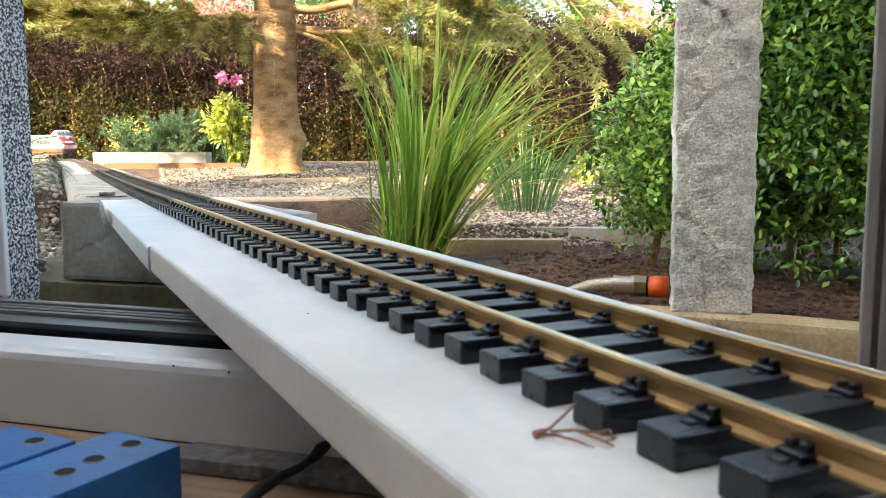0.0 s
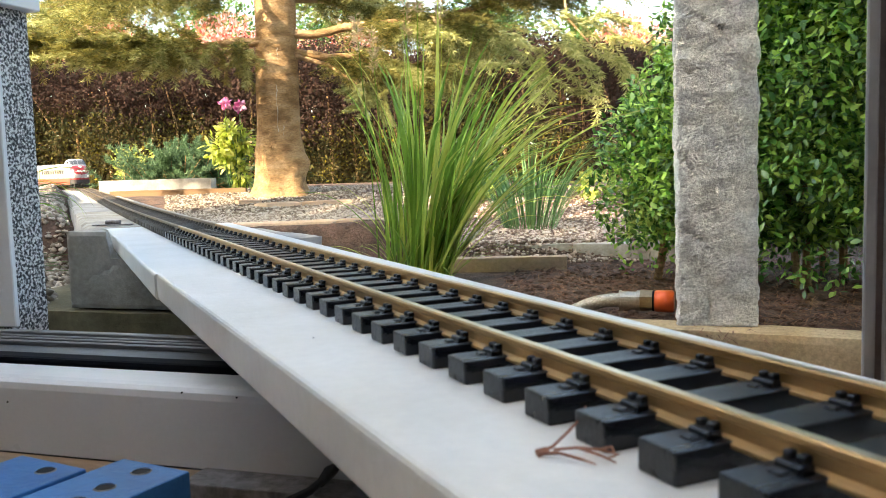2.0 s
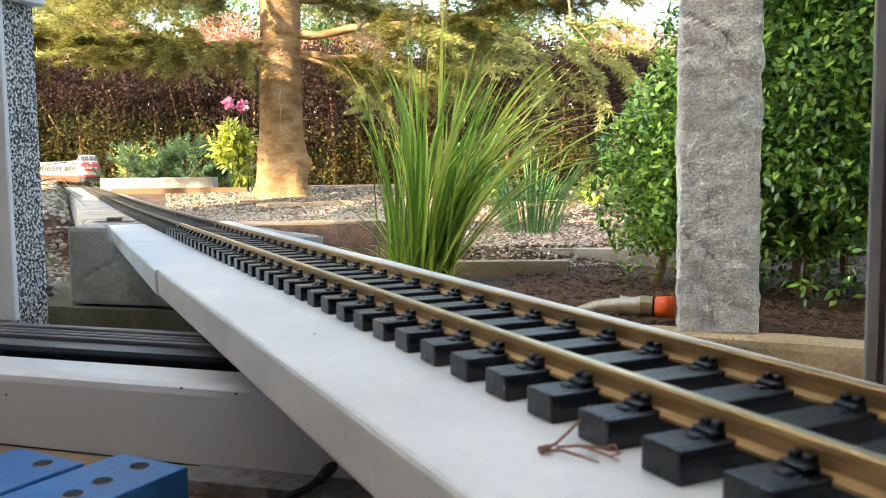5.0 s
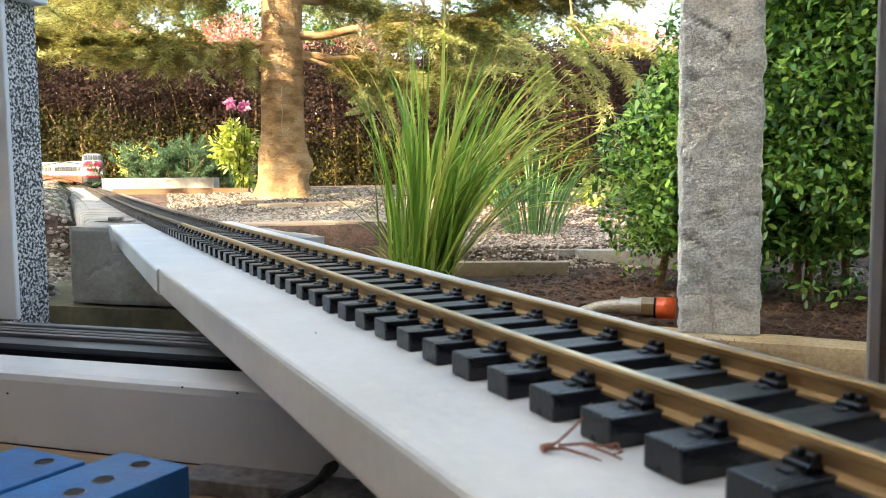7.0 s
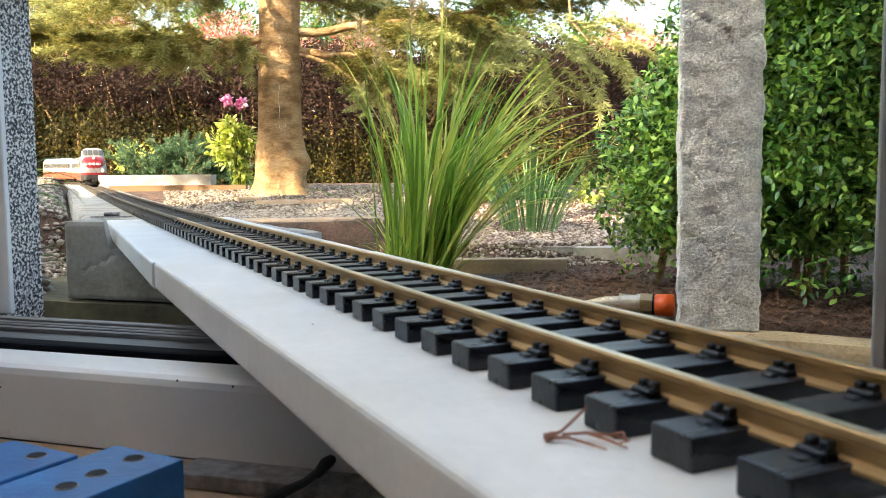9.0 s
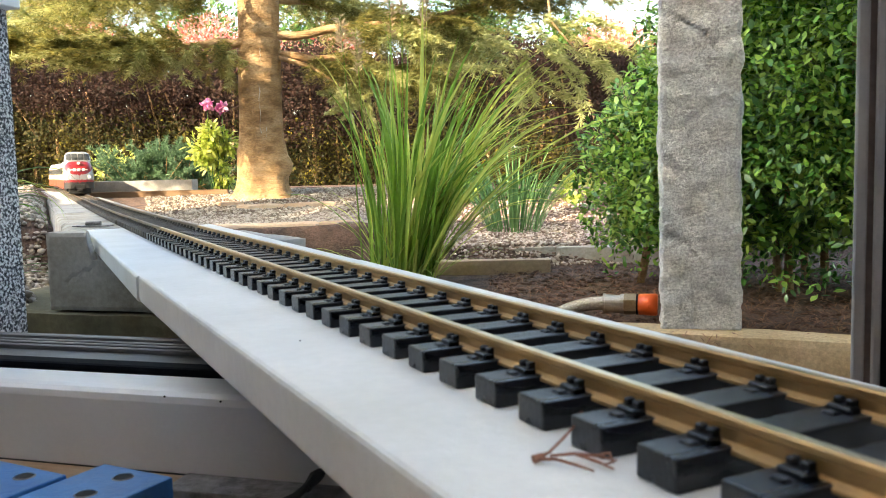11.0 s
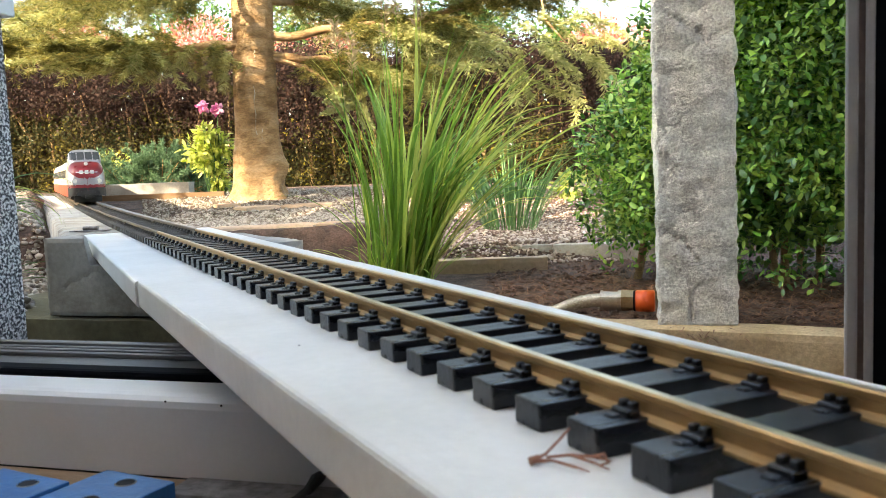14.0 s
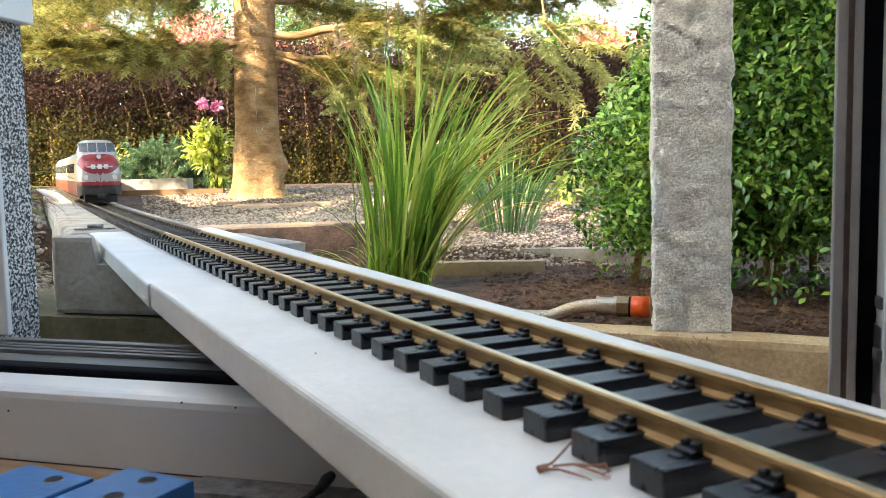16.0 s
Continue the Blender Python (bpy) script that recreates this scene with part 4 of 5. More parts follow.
def side_grass():
    """Long dark blades hanging over beside the rendered wall."""
    g = thing("grass_clump", "long dark green grass blades hanging beside the pier", "grass", pose(-0.305, 1.28, -0.10))
    r = random.Random(8)
    for i in range(26):
        L = r.uniform(0.25, 0.34)
        o = part("blade", strip(L, r.uniform(0.005, 0.009), r.uniform(3.9, 5.0), 0, r.uniform(-0.7, 0.7), 14), M_BLADE_DARK if i % 3 else M_BLADE, g)
        o.matrix_basis = pose(r.uniform(-0.04, 0.02), r.uniform(-0.04, 0.05), 0, 0, r.uniform(0, 10), r.gauss(-18, 20))
    for i in range(14):
        L = r.uniform(0.10, 0.20)
        o = part("blade", strip(L, 0.007, r.uniform(1.6, 2.6), 0, 0.3, 10), M_BLADE_DARK, g)
        o.matrix_basis = pose(r.uniform(-0.03, 0.03), r.uniform(-0.04, 0.03), 0.0, 0, r.uniform(25, 55), r.gauss(-40, 40))


side_grass()


def back_grass():
    g = thing("grass_clump", "grey-green drooping grass behind the tall clump", "grass", pose(1.216, 2.183, -0.118))
    r = random.Random(18)
    ks = [mesh_of("blade", strip(r.uniform(0.30, 0.46), r.uniform(0.004, 0.006), r.uniform(1.6, 2.8), 0, 0.4, 10), M_BLADE_GREY) for i in range(8)]
    for i in range(150):
        a = r.uniform(0, 360)
        o = part("blade", r.choice(ks), None, g)
        o.matrix_basis = pose(0.08 * math.cos(radians(a)), 0.08 * math.sin(radians(a)), 0, 0, r.uniform(8, 30), a)
        k = r.uniform(0.7, 1.1)
        o.scale = (k, k, k)


back_grass()


def hedge_right():
    """The dense green shrub hedge behind the granite post."""
    h = thing("hedge", "dense glossy green shrub hedge behind the granite post", "hedge")
    r = random.Random(4)
    # lumps along the hedge's line: place, radius, height
    line = [(1.045, 1.31, 0.15, 0.23), (1.085, 1.22, 0.17, 0.33), (1.12, 1.12, 0.20, 0.50), (1.13, 1.02, 0.23, 0.78), (1.19, 0.88, 0.24, 0.90), (1.25, 0.74, 0.24, 0.95),
            (1.31, 0.60, 0.25, 0.95), (1.38, 0.46, 0.25, 0.95), (1.46, 0.32, 0.25, 0.95), (1.32, 1.16, 0.22, 0.62), (1.36, 0.98, 0.28, 0.95)]
    Ps, Ns = [], []
    for cx, cy, rad, top in line:
        n = int((24000 if top < 0.55 else 17500) * rad / 0.24 * (top + 0.1) / 0.95)
        z = rng.uniform(0, 1, n)
        a = rng.uniform(0, 6.283, n)
        prof = np.minimum(1, np.sqrt(np.maximum(0, 1 - np.maximum(0, (z - 0.72) / 0.28) ** 2))) * (0.72 + 0.28 * np.minimum(1, z / 0.35))
        lump = np.array([1 + 0.22 * noise.noise(Vector((cx * 5 + 2.2 * math.cos(t), cy * 5 + 2.2 * math.sin(t), zz * 7))) for t, zz in zip(a, z)])
        rr = rad * prof * lump * (1 - 0.5 * rng.random(n) ** 2.2)
        Ps.append(np.stack([cx + rr * np.cos(a), cy + rr * np.sin(a), -0.155 + z * (top + 0.155)], 1))
        Ns.append(np.stack([np.cos(a), np.sin(a), 0.35 + 0 * a], 1))
    P, N = np.concatenate(Ps), np.concatenate(Ns)
    inner = []
    for cx, cy, rad, top in line:
        n = int(1500 * (top + 0.15))
        a, q = rng.uniform(0, 6.283, n), rad * 0.62 * np.sqrt(rng.random(n))
        inner.append(np.stack([cx + q * np.cos(a), cy + q * np.sin(a), -0.06 + rng.random(n) * (top * 0.86 + 0.06)], 1))
    Q = np.concatenate(inner)
    V, F = leaf_arrays(Q, rand_dirs(rng, len(Q)), rand_dirs(rng, len(Q)), rng.uniform(0.022, 0.038, len(Q)), 0.018, False)
    o = part("inner_foliage", fast_mesh("inner_foliage", V, F, M_PRIVET), None, h)
    o["kind"] = "stuff"
    # bare at the very foot
    foot = np.where(P[:, 1] < 0.98, 0.015 + 0.035 * np.sin(P[:, 1] * 21), -0.09)
    keep = (P[:, 2] > foot) | (rng.random(len(P)) < 0.10)
    P, N = P[keep], N[keep]
    n = len(P)
    D = N * 0.55 + rand_dirs(rng, n) * 0.9 + [0, 0, -0.05]
    D /= np.linalg.norm(D, axis=1, keepdims=True)
    U = N * 0.6 + rand_dirs(rng, n) * 0.5 + [0, 0, 0.75]
    L = rng.uniform(0.011, 0.0225, n)
    V, F = leaf_arrays(P, D, U, L, L * rng.uniform(0.40, 0.54, n))
    crown = part("crown", fast_mesh("crown", V, F, M_PRIVET), None, h)
    crown["kind"] = "stuff"
    # single large leaves on the side towards the door
    lv = []
    for i in range(6):
        ll = 0.015 + 0.0016 * i
        V, F = leaf_arrays(np.zeros((1, 3)), np.array([[1.0, 0, 0]]), np.array([[0, 0, 1.0]]), ll, ll * 0.5)
        lv.append(fast_mesh("leaf", V, F, M_PRIVET))
    for i in range(240):
        cx, cy, rad, top = line[r.randrange(0, 9)]
        z = r.uniform(0.24, 0.95)
        a = radians(r.gauss(205, 42))
        rr = rad * 1.02 * (0.72 + 0.28 * min(1, z / 0.35)) * math.sqrt(max(0, 1 - max(0, (z - 0.72) / 0.28) ** 2))
        o = part("leaf", r.choice(lv), None, h)
        o.matrix_basis = pose(cx + rr * math.cos(a), cy + rr * math.sin(a), -0.155 + z * (top + 0.155), r.gauss(0, 30), r.gauss(15, 30), math.degrees(a) + r.gauss(0, 55))
    # stems
    for cx, cy, rad, top in line:
        for i in range(3):
            x, y = cx + r.gauss(0, 0.05), cy + r.gauss(0, 0.05)
            if math.hypot(x - 0.80, y - 1.0) < 0.30:
                continue
            part("stem", tube([(x, y, -0.19), (x + r.gauss(0, 0.03), y + r.gauss(0, 0.03), 0.05), (x + r.gauss(0, 0.08), y + r.gauss(0, 0.08), top * 0.7)], [0.010, 0.007, 0.003], 7), M_BARK, h)


hedge_right()


def far_hedge():
    """The long purple and green hedge that closes the garden."""
    h = thing("hedge", "long dark purple and green leafed garden hedge", "hedge")
    n = 230000
    l, z = rng.uniform(-5.5, 7.0, n), rng.uniform(0, 1, n)
    top = np.array([1.10 + 0.14 * noise.noise(Vector((a * 0.9, 0.3, 0))) + 0.08 * noise.noise(Vector((a * 4, 2.3, 0))) for a in l])
    bulge = np.array([0.18 * noise.noise(Vector((a * 1.6, b * 2.2, 1.7))) + 0.12 * noise.noise(Vector((a * 5, b * 6, 4.1))) for a, b in zip(l, z)])
    blotch = np.array([noise.noise(Vector((a * 2.3, b * 2.6, 7.7))) for a, b in zip(l, z)])
    d = 6.6 - bulge + rng.random(n) ** 1.5 * 0.55
    x, y = from_ds(d, l)
    P = np.stack([x, y, 0.0 + z * top], 1)
    D = rand_dirs(rng, n) + [-0.2 * FX, -0.2 * FY, 0.35]
    D /= np.linalg.norm(D, axis=1, keepdims=True)
    U = rand_dirs(rng, n) + [-0.5 * FX, -0.5 * FY, 0.6]
    L = rng.uniform(0.016, 0.040, n)
    purple = z + 0.45 * blotch + rng.normal(0, 0.10, n) > 0.50
    for nm, m, mt in (("crown", purple, M_HEDGE), ("green_growth", ~purple, M_HEDGE_GREEN)):
        V, F = leaf_arrays(P[m], D[m], U[m], L[m], L[m] * 0.5, False)
        c = part(nm, fast_mesh(nm, V, F, mt), None, h)
        c["kind"] = "stuff"
    n = 14000
    l = rng.uniform(-5.5, 7.0, n)
    x, y = from_ds(rng.uniform(7.1, 7.5, n), l)
    P = np.stack([x, y, rng.uniform(0, 1.08, n)], 1)
    V, F = leaf_arrays(P, rand_dirs(rng, n), rand_dirs(rng, n) * 0.5 - [FX, FY, 0], rng.uniform(0.10, 0.17, n), 0.09, False)
    c = part("inner_foliage", fast_mesh("inner_foliage", V, F, M_HEDGE), None, h)
    c["kind"] = "stuff"
    r = random.Random(2)
    for i in range(60):
        x, y = from_ds(6.85, -5.4 + i * 0.205 + r.gauss(0, 0.04))
        part("stem", tube([(x, y, -0.02), (x + r.gauss(0, 0.03), y, 0.5), (x + r.gauss(0, 0.06), y, 0.95)], [0.018, 0.012, 0.005], 6), M_BARK, h)


far_hedge()


def blob_leaves(cx, cy, z0, rx, rz_, n, length, width, rng_, diamond=False, up=0.5, shell=0.6):
    """Leaf places in an uneven rounded crown."""
    d = rand_dirs(rng_, n)
    rr = (shell + (1 - shell) * rng_.random(n)) * np.array([1 + 0.3 * noise.noise(Vector(v) * 2.4 + Vector((cx, cy, 0))) for v in d])
    P = d * rr[:, None] * [rx, rx, rz_] + [cx, cy, z0 + rz_]
    D = d + rand_dirs(rng_, n) * 0.8
    D /= np.linalg.norm(D, axis=1, keepdims=True)
    U = rand_dirs(rng_, n) * 0.5 + d * 0.5 + [0, 0, up]
    L = rng_.uniform(0.7, 1.3, n) * length
    return leaf_arrays(P, D, U, L, L * width, not diamond)


def shrubs():
    # peony with two blossoms
    p = thing("peony_bush", "yellow-green peony bush with two pink blossoms", "flowering bush")
    x0, y0 = 0.655, 4.22
    for dx, dy, z, r_, h in ((0.01, 0, 0.10, 0.085, 0.09), (0.055, 0.0, 0.19, 0.075, 0.075), (-0.055, 0.0, 0.17, 0.075, 0.065), (0.0, 0.0, 0.27, 0.055, 0.05), (0.045, 0.0, 0.03, 0.05, 0.07)):
        V, F = blob_leaves(x0 + dx, y0 + dy, z, r_, h, 190, 0.040, 0.42, rng, up=0.7, shell=0.15)
        part("foliage", fast_mesh("foliage", V, F, M_YELLOWLEAF), None, p)
    for x, y, z in ((0.632, 4.20, 0.455), (0.706, 4.21, 0.440)):
        part("stem", tube([(x0, y0, 0.0), (x, y, z * 0.6), (x, y, z)], [0.004, 0.003, 0.0022], 6), M_GREENLEAF, p)
        V, F = blob_leaves(x, y, z - 0.01, 0.021, 0.017, 70, 0.022, 0.8, rng, up=0.3, shell=0.3)
        part("blossom", fast_mesh("blossom", V, F, M_PETAL), None, p, "pink double blossom")
    r = random.Random(6)
    for i in range(9):
        x, y = x0 + r.gauss(0, 0.05), y0 + r.gauss(0, 0.03)
        part("stem", tube([(x, y, -0.03), (x + r.gauss(0, 0.02), y, 0.14), (x + r.gauss(0, 0.04), y, 0.30)], [0.004, 0.003, 0.002], 6), M_GREENLEAF, p)
    # low ground plants by the gravel
    for k, (x, y, rr, n, m) in enumerate(((1.50, 3.05, 0.10, 140, M_YELLOWLEAF), (1.72, 2.95, 0.11, 150, M_GREENLEAF), (1.88, 2.78, 0.10, 140, M_YELLOWLEAF), (1.35, 3.25, 0.09, 120, M_GREENLEAF), (1.60, 3.3, 0.12, 160, M_GREENLEAF), (2.02, 2.6, 0.1, 130, M_GREENLEAF))):
        V, F = blob_leaves(x, y, ground_z(x, y) - 0.01, rr, 0.055, n, 0.045, 0.45, rng, up=0.8, shell=0.3)
        thing("ground_plant", "low yellow-green leafy plant edging the gravel" if m is M_YELLOWLEAF else "low green leafy plant edging the gravel", "plant", group="low plants", bm=fast_mesh("ground_plant", V, F, m))
    for k, (x, y, z, rr, h, n) in enumerate(((1.12, 5.0, 0.0, 0.13, 0.16, 220), (0.32, 6.0, 0.05, 0.14, 0.14, 240), (-0.45, 4.3, 0.06, 0.16, 0.07, 260))):
        V, F = blob_leaves(x, y, z, rr, h, n * 2, 0.032, 0.45, rng, up=0.6, shell=0.3)
        thing("small_shrub", "small sunlit yellow-green shrub", "shrub", group="small shrubs", bm=fast_mesh("small_shrub", V, F, M_YELLOWLEAF))
    # red blossoming trees behind the hedge
    for k, (d, l, z, rr, h, n) in enumerate(((11.5, -3.2, 1.35, 0.7, 0.5, 900), (11.0, -4.6, 1.3, 0.6, 0.5, 700), (10.5, 2.05, 1.15, 0.45, 0.40, 700), (10.0, 2.45, 0.85, 0.5, 0.45, 900), (12.0, -1.4, 1.5, 0.5, 0.4, 500), (12.5, -2.5, 1.2, 0.7, 0.5, 700), (12.5, -5.6, 1.4, 0.8, 0.6, 900))):
        x, y = from_ds(d, l)
        t = thing("blossom_tree", "distant tree with pinkish red foliage behind the hedge", "tree", group="red trees")
        V, F = blob_leaves(x, y, z, rr, h, n * 3, 0.06, 0.6, rng, True, shell=0.25)
        part("crown", fast_mesh("crown", V, F, M_REDLEAF), None, t)
        part("trunk", tube([(x, y, 0), (x + 0.03, y, z * 0.6), (x, y, z + h * 0.8)], [0.07, 0.05, 0.02], 8), M_BARK, t)
    # green trees further back
    for d, l, z, rr, h, n in ((15.0, -6.6, 1.6, 1.1, 0.9, 2600), (15.5, -4.4, 1.9, 1.0, 0.8, 2200), (16.0, -2.5, 1.7, 1.1, 0.9, 2600), (15.0, 0.6, 1.8, 1.0, 0.8, 2300), (15.0, 2.2, 1.5, 0.7, 0.7, 1500)):
        x, y = from_ds(d, l)
        t = thing("garden_tree", "distant hazy green tree behind the hedge", "tree", group="green trees behind the hedge")
        V, F = blob_leaves(x, y, z, rr, h, n * 2, 0.09, 0.55, rng, True, shell=0.2)
        part("crown", fast_mesh("crown", V, F, M_GREENLEAF), None, t)
        part("trunk", tube([(x, y, 0), (x + 0.03, y, z * 0.6), (x, y, z + h * 0.8)], [0.09, 0.06, 0.02], 8), M_BARK, t)


shrubs()


def needle_spray(curve_pts, n, length, width, rng_, spread=1.0, flat=0.35, tip_w=1.0):
    """Needles round a twig given by points."""
    pts = np.array(curve_pts)
    k = len(pts) - 1
    t = rng_.uniform(0.05, 1.0, n) * k
    i = np.minimum(t.astype(int), k - 1)
    f = (t - i)[:, None]
    P = pts[i] * (1 - f) + pts[i + 1] * f
    T = pts[i + 1] - pts[i]
    T /= np.linalg.norm(T, axis=1, keepdims=True)
    D = T * 0.55 + rand_dirs(rng_, n) * [spread, spread, spread * flat]
    D /= np.linalg.norm(D, axis=1, keepdims=True)
    return P, D


def conifer_tree():
    t = thing("conifer_tree", "old conifer with smooth warm brown trunk and drooping needle branches", "tree")
    # trunk with a root flare, a stub and rings
    bm = bmesh.new()
    n, seg = 150, 72
    rows = []
    for i in range(n + 1):
        u = i / n
        z = -0.06 + 4.2 * u ** 1.6
        r = 0.097 - 0.014 * min(1, z / 1.0) - 0.016 * max(0, z - 1)
        r += 0.052 * math.exp(-max(0, z + 0.02) / 0.055) + 0.010 * math.exp(-((z - 0.17) / 0.07) ** 2)
        row = []
        for k in range(seg):
            a = 6.2832 * k / seg
            q = Vector((math.cos(a) * 1.6, math.sin(a) * 1.6, z * 5))
            rr = r * (1 + 0.05 * noise.noise(q) + 0.10 * math.exp(-max(0, z) / 0.09) * math.sin(a * 5 + 1)) + 0.002 * noise.noise(q * 6)
            rr += 0.0055 * math.exp(-max(0, z - 0.08) / 0.07) * noise.fractal(Vector((math.cos(a) * 5, math.sin(a) * 5, z * 22)), 0.8, 2.1, 4) + 0.0016 * noise.noise(Vector((math.cos(a) * 2.5, math.sin(a) * 2.5, z * 70)))
            rr += 0.032 * math.exp(-((z - 0.13) / 0.045) ** 2) * max(0, math.cos(a + 0.55)) ** 10
            row.append(bm.verts.new((0.713 + 0.012 * z + rr * math.cos(a), 3.44 + rr * math.sin(a), z)))
        rows.append(row)
    for p, q in zip(rows, rows[1:]):
        for k in range(seg):
            bm.faces.new((p[k], p[(k + 1) % seg], q[(k + 1) % seg], q[k]))
    part("trunk", bm, M_BARK, t, smooth=True)
    for x, y, z, r in ((0.672, 3.346, 0.205, 0.012), (0.640, 3.375, 0.44, 0.011), (0.735, 3.34, 0.32, 0.008), (0.69, 3.345, 0.70, 0.010)):
        bm = bmesh.new()
        bmesh.ops.create_uvsphere(bm, u_segments=14, v_segments=8, radius=r, matrix=pose(x, y + 0.006, z) @ Matrix.Diagonal((1, 0.45, 1.15, 1)))
        for k in range(18):
            a = k * 6.2832 / 18
            bmesh.ops.create_uvsphere(bm, u_segments=8, v_segments=6, radius=r * 0.34, matrix=pose(x + 1.25 * r * math.cos(a), y + 0.008, z + 1.5 * r * math.sin(a)))
        part("knot", bm, M_BARK, t, smooth=True)
    for x0, z0, L in ((0.690, 0.47, 0.20), (0.712, 0.30, 0.09), (0.700, 0.62, 0.05), (0.735, 0.21, 0.07)):
        pts = [(x0 + 0.003 * math.sin(k * 1.9), 3.3475 - 0.0045 * (k % 2) + 0.004 * (z0 > 0.4), z0 - L * k / 7) for k in range(8)]
        part("resin_run", tube(pts, [0.0007 + 0.0012 * ((k * 5) % 3) / 2 for k in range(8)], 7), M_RESIN, t, "pale dried resin run", True)
    r = random.Random(11)
    limbs = [[(0.70, 3.43, 0.66), (0.52, 3.42, 0.645), (0.30, 3.45, 0.60), (-0.02, 3.52, 0.60), (-0.45, 3.65, 0.64)],
             [(0.73, 3.43, 0.67), (0.98, 3.30, 0.70), (1.35, 3.10, 0.73), (1.80, 2.85, 0.86), (2.2, 2.6, 0.95)],
             [(0.72, 3.42, 0.62), (0.92, 3.36, 0.595), (1.15, 3.28, 0.575), (1.35, 3.2, 0.54)],
             [(0.71, 3.45, 0.88), (0.40, 3.25, 0.90), (0.0, 3.05, 0.85), (-0.35, 2.9, 0.86)],
             [(0.71, 3.45, 0.95), (1.0, 3.7, 0.98), (1.5, 3.9, 0.92), (2.0, 4.0, 0.80)],
             [(0.71, 3.45, 1.05), (0.45, 3.8, 1.02), (0.1, 4.2, 0.98), (-0.3, 4.5, 0.92)],
             [(0.72, 3.45, 1.12), (0.95, 3.1, 1.12), (1.3, 2.75, 1.0), (1.6, 2.5, 0.88)],
             [(0.72, 3.45, 1.30), (1.3, 3.5, 1.35), (1.9, 3.4, 1.15)],
             [(0.72, 3.45, 1.30), (0.3, 3.3, 1.35), (-0.3, 3.3, 1.15)],
             [(0.71, 3.45, 1.6), (0.9, 2.9, 1.62), (1.1, 2.4, 1.45)],
             [(0.71, 3.45, 1.6), (0.2, 2.9, 1.62), (-0.1, 2.5, 1.5)],
             [(0.71, 3.45, 1.9), (1.2, 3.1, 1.9), (1.6, 2.9, 1.75)],
             [(0.71, 3.45, 1.9), (0.3, 3.8, 1.9), (-0.2, 3.9, 1.75)],
             [(0.72, 3.45, 0.98), (1.1, 3.25, 0.96), (1.5, 3.0, 0.93), (1.9, 2.8, 0.90)],
             [(0.72, 3.45, 0.85), (1.0, 3.6, 0.87), (1.4, 3.7, 0.85), (1.8, 3.6, 0.80)],
             [(0.70, 3.45, 0.86), (0.4, 3.6, 0.88), (0.0, 3.75, 0.84)]]
    Ps, Ds, Py, Dy, Pp, Dp = [], [], [], [], [], []
    for li, pts in enumerate(limbs):
        pv = [Vector(p) for p in pts]
        fine = []
        for a, b in zip(pv, pv[1:]):
            for k in range(4):
                fine.append(a.lerp(b, k / 4) + Vector((r.gauss(0, 0.006), r.gauss(0, 0.006), r.gauss(0, 0.006))))
        fine.append(pv[-1])
        m = len(fine)
        r0 = 0.021 if li < 3 else 0.018
        part("limb", tube(fine, [r0 * (1 - 0.68 * i / (m - 1)) for i in range(m)], 9), M_BARK, t, smooth=True)
        for i in range(1, m):
            p = fine[i]
            along = (fine[i] - fine[i - 1]).normalized()
            start = 0.2 if li > 2 else (0.30 if li == 0 else 0.28)
            if i / m < start:
                continue
            for k in range((12 if li == 0 else 9) if li < 2 else 6 if li < 7 or li > 12 else 3):
                sd = Vector((-along.y, along.x, 0)) * r.choice((-1, 1))
                d = (along * r.uniform(0.3, 0.9) + sd * r.uniform(0.4, 1.0) + Vector((0, 0, r.uniform(-0.30 if li else -0.08, 0.18 if li > 1 else 0.5)))).normalized()
                L = r.uniform(0.14, 0.32)
                q = [p + d * (L * j / 5) + Vector((0, 0, -0.05 * (j / 5) ** 2)) for j in range(6)]
                A = needle_spray([v[:] for v in q], 170 if li < 3 else 128, 0, 0, rng)
                yellow = r.random() < 0.30
                (Py if yellow else Ps).append(A[0])
                (Dy if yellow else Ds).append(A[1])
                for s2 in range(5):
                    b = q[1 + s2 % 5]
                    d2 = (d * 0.7 + Vector((r.gauss(0, 0.6), r.gauss(0, 0.6), r.uniform(-0.45 if li else -0.25, 0.12 if li else 0.25)))).normalized()
                    q2 = [b + d2 * (0.10 * j / 3) + Vector((0, 0, -0.03 * (j / 3) ** 2)) for j in range(4)]
                    A = needle_spray([v[:] for v in q2], 68 if li < 3 else 55, 0, 0, rng)
                    (Py if yellow else Ps).append(A[0])
                    (Dy if yellow else Ds).append(A[1])
    # a low branch right of the trunk, its brightness put into the pale needle colour
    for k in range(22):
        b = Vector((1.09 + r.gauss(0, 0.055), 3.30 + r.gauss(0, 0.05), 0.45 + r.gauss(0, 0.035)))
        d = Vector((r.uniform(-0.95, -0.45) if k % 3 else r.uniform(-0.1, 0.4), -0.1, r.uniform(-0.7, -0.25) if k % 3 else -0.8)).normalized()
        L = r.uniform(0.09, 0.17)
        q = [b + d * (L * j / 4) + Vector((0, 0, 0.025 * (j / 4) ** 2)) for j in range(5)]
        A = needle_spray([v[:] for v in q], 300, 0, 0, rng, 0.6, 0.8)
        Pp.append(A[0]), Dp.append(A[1])
